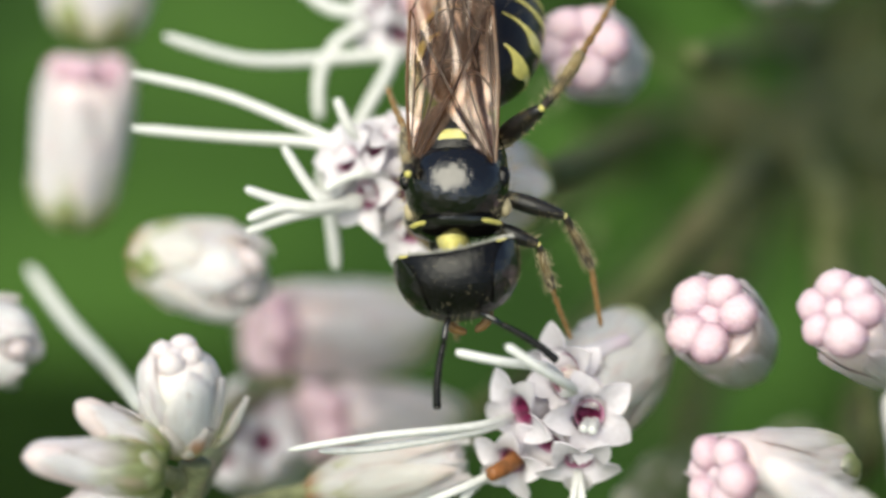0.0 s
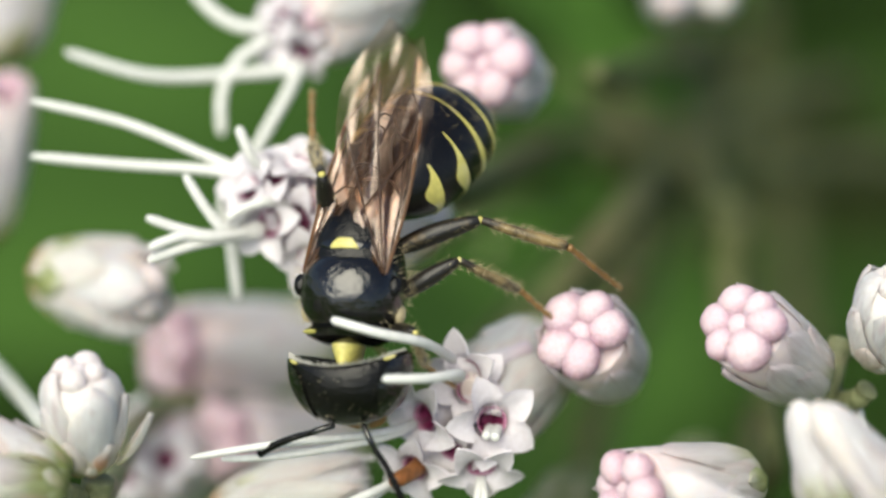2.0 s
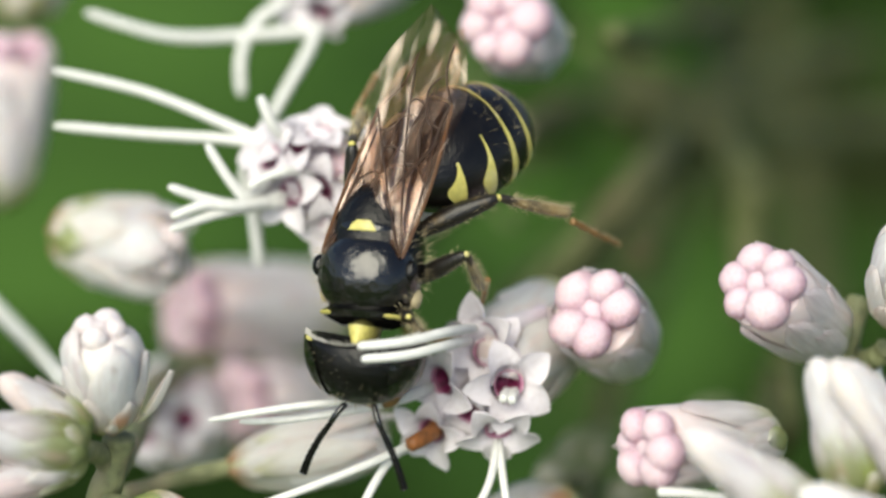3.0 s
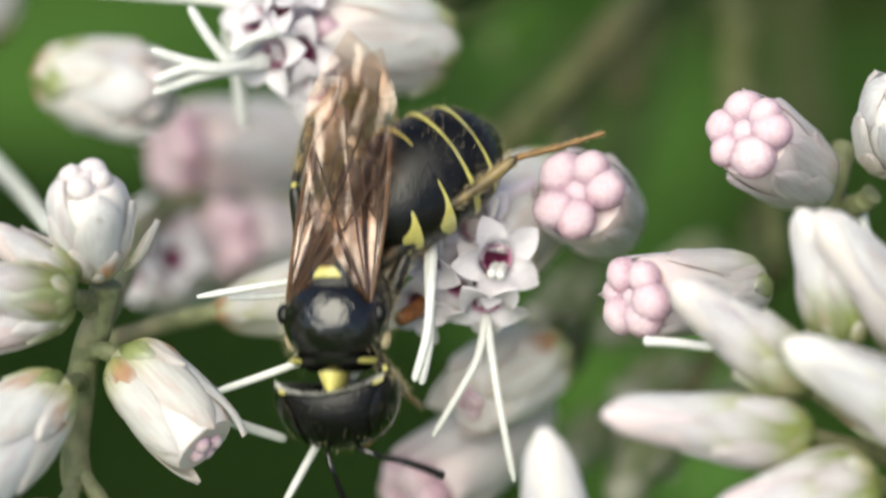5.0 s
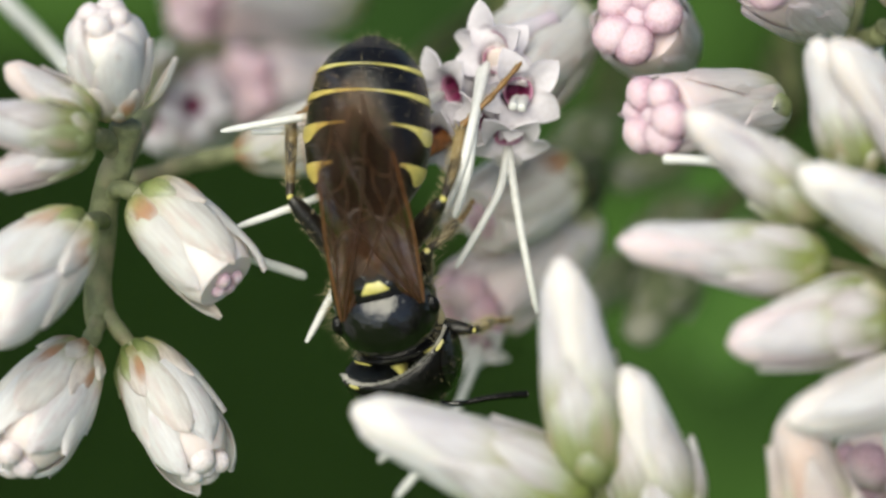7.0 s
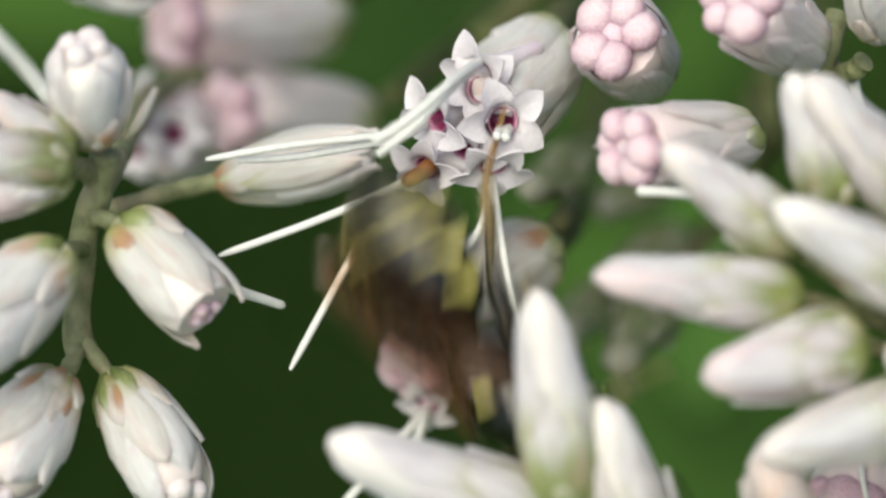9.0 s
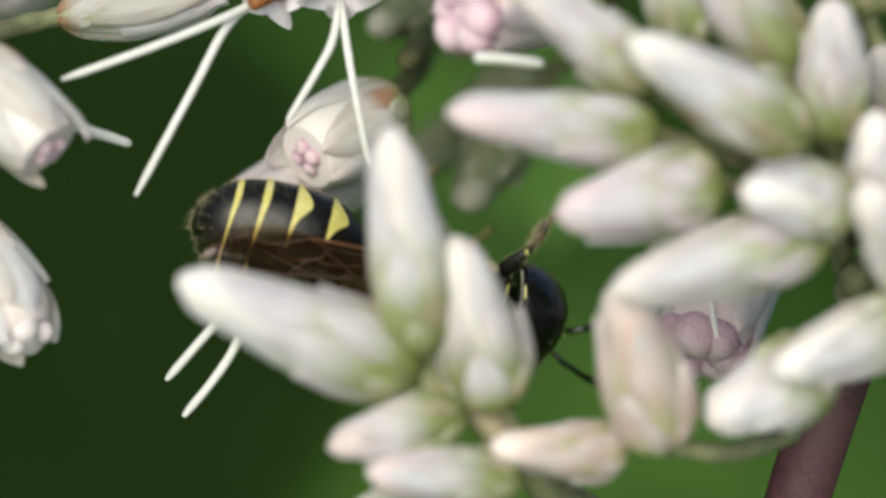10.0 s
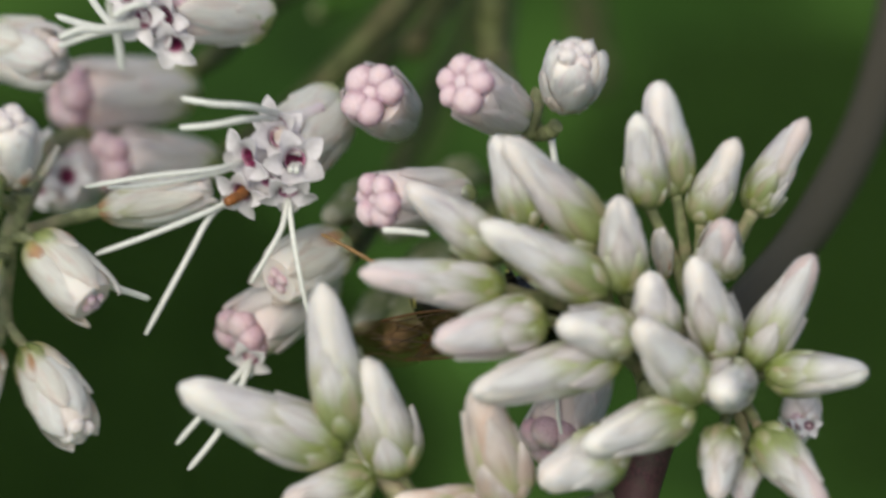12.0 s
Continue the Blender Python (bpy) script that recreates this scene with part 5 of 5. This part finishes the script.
def leg(hip, lengths, thick):
    """A leg of three joints: thigh, shin and foot."""
    l = limb("leg", lengths[0], lambda t: thick * (0.75 + 0.55 * math.sin(math.pi * min(1, t * 1.1))) * (1 if t < 0.9 else 0.8), LEG_DARK, wasp, 110, 0.16, "", Matrix.Translation(Vector(hip) * MM))
    shin = limb("shin", lengths[1], lambda t: thick * (0.48 + 0.42 * t - 0.30 * max(0, t - 0.7) / 0.3), LEG_SHIN, l, 260, 0.22, "downy brown shin", pose(0, lengths[0] * MM, 0))
    foot = limb("foot", lengths[2], lambda t: thick * (0.44 - 0.16 * t + 0.07 * math.sin(31 * t)), AMBER, l, 130, 0.10, "jointed amber foot", pose(0, (lengths[0] + lengths[1]) * MM, 0), 0.04, 8, 28)
    ball_at = Matrix.Translation((0, lengths[0] * MM, 0))
    part("knee", lathe("knee", [(-0.10, 0.07, 0.07), (-0.05, 0.135, 0.135), (0.03, 0.15, 0.15), (0.08, 0.11, 0.11), (0.11, 0.05, 0.05)], 12, MM * thick / 0.33, "y"), YELLOW, l, ball_at, "yellow knee")
    return l, shin, foot


parts = build_wasp()
LEG_ROWS = {
    ('hind', -1): [
        (0.0, -2.41, -1.59, 1.27, -3.35, -3.40, 0.22, -4.16, -5.28, -0.83),
        (0.5, -2.03, -1.72, 1.48, -2.75, -3.46, 0.07, -3.39, -5.36, -1.15),
        (1.0, -2.15, -1.84, 1.35, -2.88, -3.48, -0.16, -3.70, -5.23, -1.50),
        (1.5, -2.23, -1.76, 0.98, -3.01, -3.25, -0.65, -3.78, -4.85, -2.19),
        (2.0, -2.65, -1.82, -0.88, -4.83, -1.27, -1.62, -5.92, -0.42, -3.53),
        (2.5, -2.45, -1.95, -0.97, -3.84, -1.63, -2.86, -4.60, -1.26, -5.08),
        (4.5, -2.48, -2.09, -0.70, -4.37, -2.75, -1.84, -5.70, -2.55, -3.75),
        (5.0, -2.43, -2.46, -0.56, -4.41, -3.81, -0.54, -6.70, -4.40, -0.64),
        (5.5, -2.26, -2.73, 1.19, -2.86, -3.66, -0.79, -4.70, -4.17, -2.09),
        (6.0, -2.31, -2.94, 0.59, -3.04, -3.59, -1.46, -4.67, -4.01, -3.02),
        (6.5, -2.51, -2.95, 0.59, -3.23, -3.84, -1.37, -4.96, -4.77, -2.58),
        (8.5, -1.82, -3.26, -0.30, -2.32, -4.31, -2.24, -4.01, -5.01, -3.65),
        (9.0, -1.58, -3.41, -1.35, -2.84, -5.30, -2.19, -3.78, -6.13, -4.10),
        (9.5, -1.86, -3.74, -0.24, -1.03, -4.22, -2.37, -0.64, -5.08, -4.51),
        (10.0, 0.05, -3.42, -0.21, 0.98, -3.87, -2.28, 0.94, -4.54, -4.48),
        (10.5, -1.20, -2.20, 0.20, -1.60, -2.90, -1.40, -2.20, -4.00, -2.60),
        (11.0, -3.37, -0.62, 1.19, -4.01, -1.68, 1.02, -4.60, -2.75, 0.89),
        (11.5, -2.97, -1.36, 2.43, -4.01, -2.66, 2.27, -5.24, -4.16, 2.23),
        (12.0, -3.35, -1.86, 2.79, -4.41, -3.17, 2.64, -5.69, -4.70, 2.60),
    ],
    ('mid', -1): [
        (0.0, -2.56, 0.62, -1.01, -3.13, 1.63, -2.52, -3.30, 3.05, -3.42),
        (0.5, -2.56, 0.07, 0.38, -2.95, 0.86, -1.31, -3.29, 1.84, -2.66),
        (1.0, -2.37, 0.12, 0.68, -3.38, 1.17, -0.48, -4.21, 2.26, -1.47),
        (1.5, -2.59, 0.68, 0.18, -3.55, 1.86, -0.92, -4.23, 3.17, -1.73),
        (2.0, -2.36, -0.78, -0.87, -3.72, -0.18, -1.99, -4.56, 0.55, -3.25),
        (2.5, -2.33, -0.37, 0.04, -2.38, 0.34, -1.73, -2.18, 1.07, -3.27),
        (4.5, -1.83, -1.17, -0.75, -2.12, -1.07, -2.59, -1.74, -0.66, -4.22),
        (5.0, -1.71, -1.53, -0.58, -2.19, -2.01, -2.26, -2.45, -2.62, -3.71),
        (5.5, -1.47, -1.37, 0.50, -1.96, -0.52, -1.11, -2.23, 0.53, -2.45),
        (6.0, -1.44, -1.57, -0.48, -1.64, -0.71, -2.13, -2.08, -0.43, -3.70),
        (6.5, -1.63, -1.34, 0.33, -2.38, -1.23, -1.33, -2.64, -1.38, -2.91),
        (8.5, -0.93, -1.48, -0.14, -1.13, -1.13, -1.92, -1.60, -0.40, -3.34),
        (9.0, -1.20, -1.72, -1.27, -1.14, -1.65, -3.10, -1.19, -0.92, -4.61),
    ],
    ('fore', -1): [
        (0.0, -1.96, 1.46, -0.81, -2.20, 2.37, -1.98, -2.61, 3.51, -3.03),
        (0.5, -1.80, 1.96, -0.19, -2.06, 2.72, -1.47, -2.17, 3.71, -2.72),
        (1.0, -1.94, 1.69, -0.57, -1.74, 2.96, -1.35, -1.98, 4.14, -2.38),
        (1.5, -1.89, 2.01, -0.38, -1.95, 3.10, -1.41, -2.00, 4.38, -2.37),
        (2.0, -1.79, 1.17, 0.29, -1.69, 1.85, -1.05, -2.19, 2.30, -2.47),
        (2.5, -1.42, 1.18, 0.59, -1.38, 1.62, -0.85, -1.76, 1.52, -2.37),
        (4.5, -1.25, 1.21, 0.58, -1.49, 1.65, -0.85, -2.08, 1.51, -2.27),
        (5.0, -1.35, 1.40, 0.47, -1.50, 1.96, -0.94, -1.65, 2.39, -2.50),
        (5.5, -2.16, 0.81, -0.86, -2.60, 1.88, -1.87, -3.08, 2.37, -3.27),
        (6.0, -1.77, 0.90, 0.06, -1.83, 2.08, -0.92, -2.07, 2.52, -2.40),
        (6.5, -2.12, 1.42, -0.15, -2.48, 1.88, -1.50, -2.88, 2.65, -2.84),
    ],
    ('hind', 1): [
        (0.0, 1.04, -0.16, 0.97, 1.31, -1.73, -0.45, 1.88, -3.13, -1.66),
        (1.0, 1.22, -1.53, 0.98, 1.73, -2.92, -0.62, 1.05, -3.92, -2.16),
        (2.0, 0.76, -2.29, 0.57, 1.60, -3.33, -1.14, 2.09, -4.80, -2.34),
        (4.5, 0.94, -2.48, -0.13, 0.95, -4.03, -1.45, 0.61, -4.99, -3.01),
        (5.0, 1.05, -2.65, -0.13, 0.97, -4.32, -1.31, 0.69, -5.34, -2.85),
        (5.5, 1.70, -2.83, -0.66, 1.49, -3.18, -2.72, 0.70, -2.96, -4.46),
        (6.0, 1.64, -2.68, -0.56, 1.44, -3.00, -2.63, 0.60, -2.86, -4.35),
        (6.5, 1.36, -2.71, -0.70, 0.94, -3.33, -2.64, 0.04, -3.21, -4.34),
        (8.5, 1.97, -2.40, -0.45, 2.54, -4.52, -0.72, 1.77, -4.58, -2.46),
        (9.0, 1.68, -2.80, -0.52, 2.14, -4.95, -0.66, 2.01, -4.80, -2.58),
    ],
    ("fore", 1): [(0.0, 0.5, 1.7, -1.7, 0.5, 2.3, -3.0, 0.6, 3.0, -4.4), (12.0, 0.5, 1.7, -1.7, 0.5, 2.3, -3.0, 0.6, 3.0, -4.4)],
    ("mid", 1): [(0.0, 1.6, 0.3, -2.4, 1.0, 0.6, -4.0, 0.7, 1.2, -5.4), (5.0, 1.5, 0.3, -2.4, 1.0, 0.6, -4.0, 0.7, 1.2, -5.4), (5.5, 1.0, 0.3, -2.2, 0.7, 0.9, -4.0, 0.6, 1.6, -5.4), (12.0, 1.0, 0.3, -2.2, 0.7, 0.9, -4.0, 0.6, 1.6, -5.4)],
}
LEG_BUILD = {"hind": ((0.85, -1.1, -0.6), (2.4, 2.4, 2.4), 0.225), "mid": ((0.95, 0.1, -0.75), (1.9, 1.9, 1.7), 0.195), "fore": ((0.75, 1.0, -0.6), (1.4, 1.5, 1.6), 0.18)}
LEGS = {}
for name, s in LEG_ROWS:
    hip, lengths, thick = LEG_BUILD[name]
    LEGS[name, s] = leg((s * hip[0], hip[1], hip[2]), lengths, thick)


def leg_walk(key, rows):
    """Keys a leg's joints so that they reach from the hip to knee, ankle and toe, given in the wasp's frame."""
    (hip, lengths, thick), s = LEG_BUILD[key[0]], key[1]
    ways, turns, out = [Vector((0, 1, 0))] * 3, [Matrix.Identity(3).to_quaternion()] * 3, [[], [], []]
    for t, *c in rows:
        at = Vector((s * hip[0], hip[1], hip[2]))
        for k in range(3):
            way = (Vector(c[3 * k:3 * k + 3]) - (at if k == 0 else Vector(c[3 * k - 3:3 * k]))).normalized()
            turns[k] = ways[k].rotation_difference(way) @ turns[k]
            ways[k] = way
            out[k].append((t, Matrix.Translation(at * MM) @ turns[k].to_matrix().to_4x4()))
            at = at + way * lengths[k]
    walk(LEGS[key][0], out[0])
    for k in (1, 2):
        walk(LEGS[key][k], [(t, out[0][i][1].inverted() @ m) for i, (t, m) in enumerate(out[k])])


def held(x, y, z, rx=0, ry=0, rz=0):
    """A pose whose place is in millimetres."""
    return pose(x * MM, y * MM, z * MM, rx, ry, rz) 


# ---------------------------------------------------------------- motion of the things
# heads that the wasp bends and lets go: shifts in the plan
BENT_ROWS = {
    "pushed": (PUSHED, [(0, 1.12, 1.16), (0.5, 1.16, 1.19), (1.0, 1.10, 1.26), (1.5, 1.04, 1.35), (2.0, 0.24, 1.14), (2.5, 0.05, 0.94), (4.5, -0.04, -0.39), (5.0, -0.01, -0.33),
                        (5.5, 0.82, 0.53), (6.0, 1.08, 0.0), (6.5, 1.15, -0.05), (8.5, 1.11, -0.15), (9.0, 1.14, 0.38), (9.5, 1.0, 0.7), (11.5, 0.85, 0.9), (12.0, 0.78, 0.9)]),
    "star": (STAR, [(0, 0.05, 0.15), (0.5, 0.12, 0.25), (1.0, 0.05, 0.35), (1.5, 0.10, 0.38), (2.0, 0, 0.38), (2.5, -0.08, 0.36), (4.5, 0.04, -0.37), (5.0, 0, -0.50),
                    (5.5, -0.03, -0.44), (6.0, -0.03, -0.42), (6.5, 0.08, -0.38), (8.5, 0.18, -0.53), (9.0, 0.28, -0.35), (9.5, 0.32, -0.09), (10.5, 0.1, 0), (12.0, -0.02, -0.03)]),
    "curly": (CURLY, [(0, 0.05, -0.52), (0.5, 0.12, -0.50), (1.0, 0.1, -0.52), (1.5, 0.06, -0.5), (2.0, 0, -0.87), (2.5, 0.05, -1.0), (4.5, 0.07, -1.70), (5.0, 0.02, -1.62), (12.0, 0.2, -1.2)]),
    "pink_side": (PINK_SIDE, [(0, 0.33, -0.45), (2.5, 0.45, -0.46), (5.0, 0.48, -0.48), (5.5, 0.48, -0.2), (6.5, 0.56, -0.12), (8.5, 0.58, -0.12), (9.0, 0.5, -0.1), (9.5, 0.34, -0.74), (10.0, 0.1, -0.88), (11.0, 0.14, -0.77), (12.0, 0.1, -0.62)]),
    "pale": (PALE, [(0, 0, 0.25), (5.0, 0.05, 0.28), (5.5, -0.1, 0.9), (6.0, -0.05, 1.05), (6.5, -0.12, 0.9), (8.5, -0.1, 0.2), (9.0, -0.1, -0.5), (9.5, -0.12, -1.08), (10.0, -0.18, -1.15), (10.5, -0.15, -0.97), (11.0, 0.1, -0.57), (11.5, 0.08, -0.21), (12.0, 0, 0)]),
    "pale_open": (PALE_OPEN, [(0, -0.2, -0.1), (5.0, 0.1, -0.15), (5.5, 0.95, 0.3), (6.0, 1.25, 0.3), (6.5, 1.2, 0.45), (8.5, 0.2, 0.5), (9.0, 0.1, -0.5), (9.5, 0, -1.1), (10.0, -0.1, -0.9), (10.5, -0.15, -0.75), (11.0, 0.1, -0.65), (11.5, 0.05, -0.25), (12.0, 0, 0)]),
}
HEAD_ROWS = [(0, 2.36, -4, 8), (0.5, 2.36, -4, 8), (1.5, 2.36, -6, 4), (2.0, 2.30, -10, 4), (2.5, 2.24, -10, 2), (4.5, 2.24, -12, 6), (5.0, 2.24, -10, 6), (5.5, 2.02, -8, 14), (6.5, 1.96, -6, 14), (8.5, 1.94, 6, 10), (10.0, 2.1, -4, 0), (12.0, 2.1, 0, 0)]
ABDOMEN_ROWS = [(0, 30, -13), (1.0, 38, -12), (1.5, 44, -13), (2.0, 39, -32), (2.5, 42, -37), (4.5, 36, -58), (5.0, 26, -54), (5.5, 42, -21), (6.0, 40, -24), (6.5, 36, -22), (8.5, 30, -4), (8.9, 26, -4), (9.1, 10, 0), (10.0, 2, 8), (10.5, 4, 10), (11.0, 35, 30), (11.5, 45, 25), (12.0, 45, 20)]
WING_ROWS = [(0, -3, 0, -2), (1.5, -3, -2, 0), (2.0, -3, -9, 8), (2.5, -3, -12, 10), (4.5, -4, -6, 4), (5.0, -4, -9, -2), (5.5, -5, -3, 4), (6.0, -5, -5, 0), (6.5, -5, -7, 1), (8.5, -2, 2, 0), (9.1, -4, 4, -4), (12.0, -4, 0, -4)]
FEELER_ROWS = {1: [(0, 0), (1.5, 0), (2.0, -55), (2.5, -22), (4.5, -12), (5.0, 30), (6.5, 10), (12.0, 0)],
               -1: [(0, 32), (1.5, 24), (2.0, 4), (2.5, 0), (4.5, 18), (5.0, 46), (6.5, 46), (8.5, 30), (12.0, 10)]}
LOOSE_ROWS = [      # time, turn, lift, shift of the root; lift and shift fit the camera's view
    (LOOSE_A, [(0, 150, 30, -0.2, -1.2), (1.0, 158, 34, -0.2, -1.2), (1.5, 162, 34, -0.2, -1.2), (2.0, 166, 8, -0.5, -0.1), (2.5, 170, 18, -0.3, -0.1), (3.5, 215, 0, -0.6, -0.5), (4.5, 258, 0, -1.0, -1.0),
               (5.0, 258, 0, -1.2, -1.0), (6.5, 250, 0, -0.4, -1.0), (8.5, 245, -35, -0.2, -0.8), (9.0, 215, 0, 0, 0), (9.5, 190, 0, 0, 0), (12.0, 172, 0, 0, 0)]),
    (LOOSE_B, [(0, 171, 16, -0.1, -0.6), (1.0, 184, 16, -0.1, -0.6), (1.5, 184, 16, -0.2, -0.6), (2.0, 184, 28, -0.3, -0.5), (2.5, 172, 28, -0.2, -0.4), (3.5, 218, 0, -0.7, -0.6), (4.5, 263, 0, -1.0, -1.0),
               (5.0, 263, 0, -1.2, -1.0), (6.5, 256, 0, -0.4, -1.0), (8.5, 250, -35, -0.2, -0.8), (9.0, 220, 0, 0, 0), (9.5, 196, 0, 0, 0), (12.0, 186, 0, 0, 0)])]


def motions():
    walk(wasp, [(t, wasp_pose(*row)) for t, *row in WASP_ROWS])
    walk(parts["head"], [(t, held(0, y, -0.15, rx, 0, rz)) for t, y, rx, rz in HEAD_ROWS])
    walk(parts["abdomen"], [(t, held(0, -2.2, -0.05, rx, 0, rz)) for t, rx, rz in ABDOMEN_ROWS])
    for s in (-1, 1):
        walk(parts["wing", s], [(t, held(s * 1.12, -0.25, 0.90, b, s * 6, s * a + c)) for t, a, c, b in WING_ROWS])
        walk(parts["hind_wing", s], [(t, held(s * 1.02, -0.75, 0.72, b, s * 4, s * a + c)) for t, a, c, b in WING_ROWS])
    for key, rows in LEG_ROWS.items():
        leg_walk(key, rows if rows[-1][0] >= 12 else rows + [(12.0, *rows[-1][1:])])
    for s, rows in FEELER_ROWS.items():
        root = parts["antenna", s].matrix_basis.copy()
        walk(parts["antenna", s], [(t, root @ pose(0, 0, 0, 0, 0, a)) for t, a in rows])
    for ob, rows in LOOSE_ROWS:
        base = ob.matrix_basis.copy()
        walk(ob, [(t, base @ held(x, y, 0, 0, 0, a) @ pose(0, 0, 0, 0, -up)) for t, a, up, x, y in rows])
    turned = BLOOM.to_3x3()
    for ob, rows in BENT_ROWS.values():
        rest = ob.matrix_basis.copy()
        walk(ob, [(t, Matrix.Translation(turned @ Vector((x * MM, y * MM, 0))) @ rest) for t, x, y in rows])


motions()
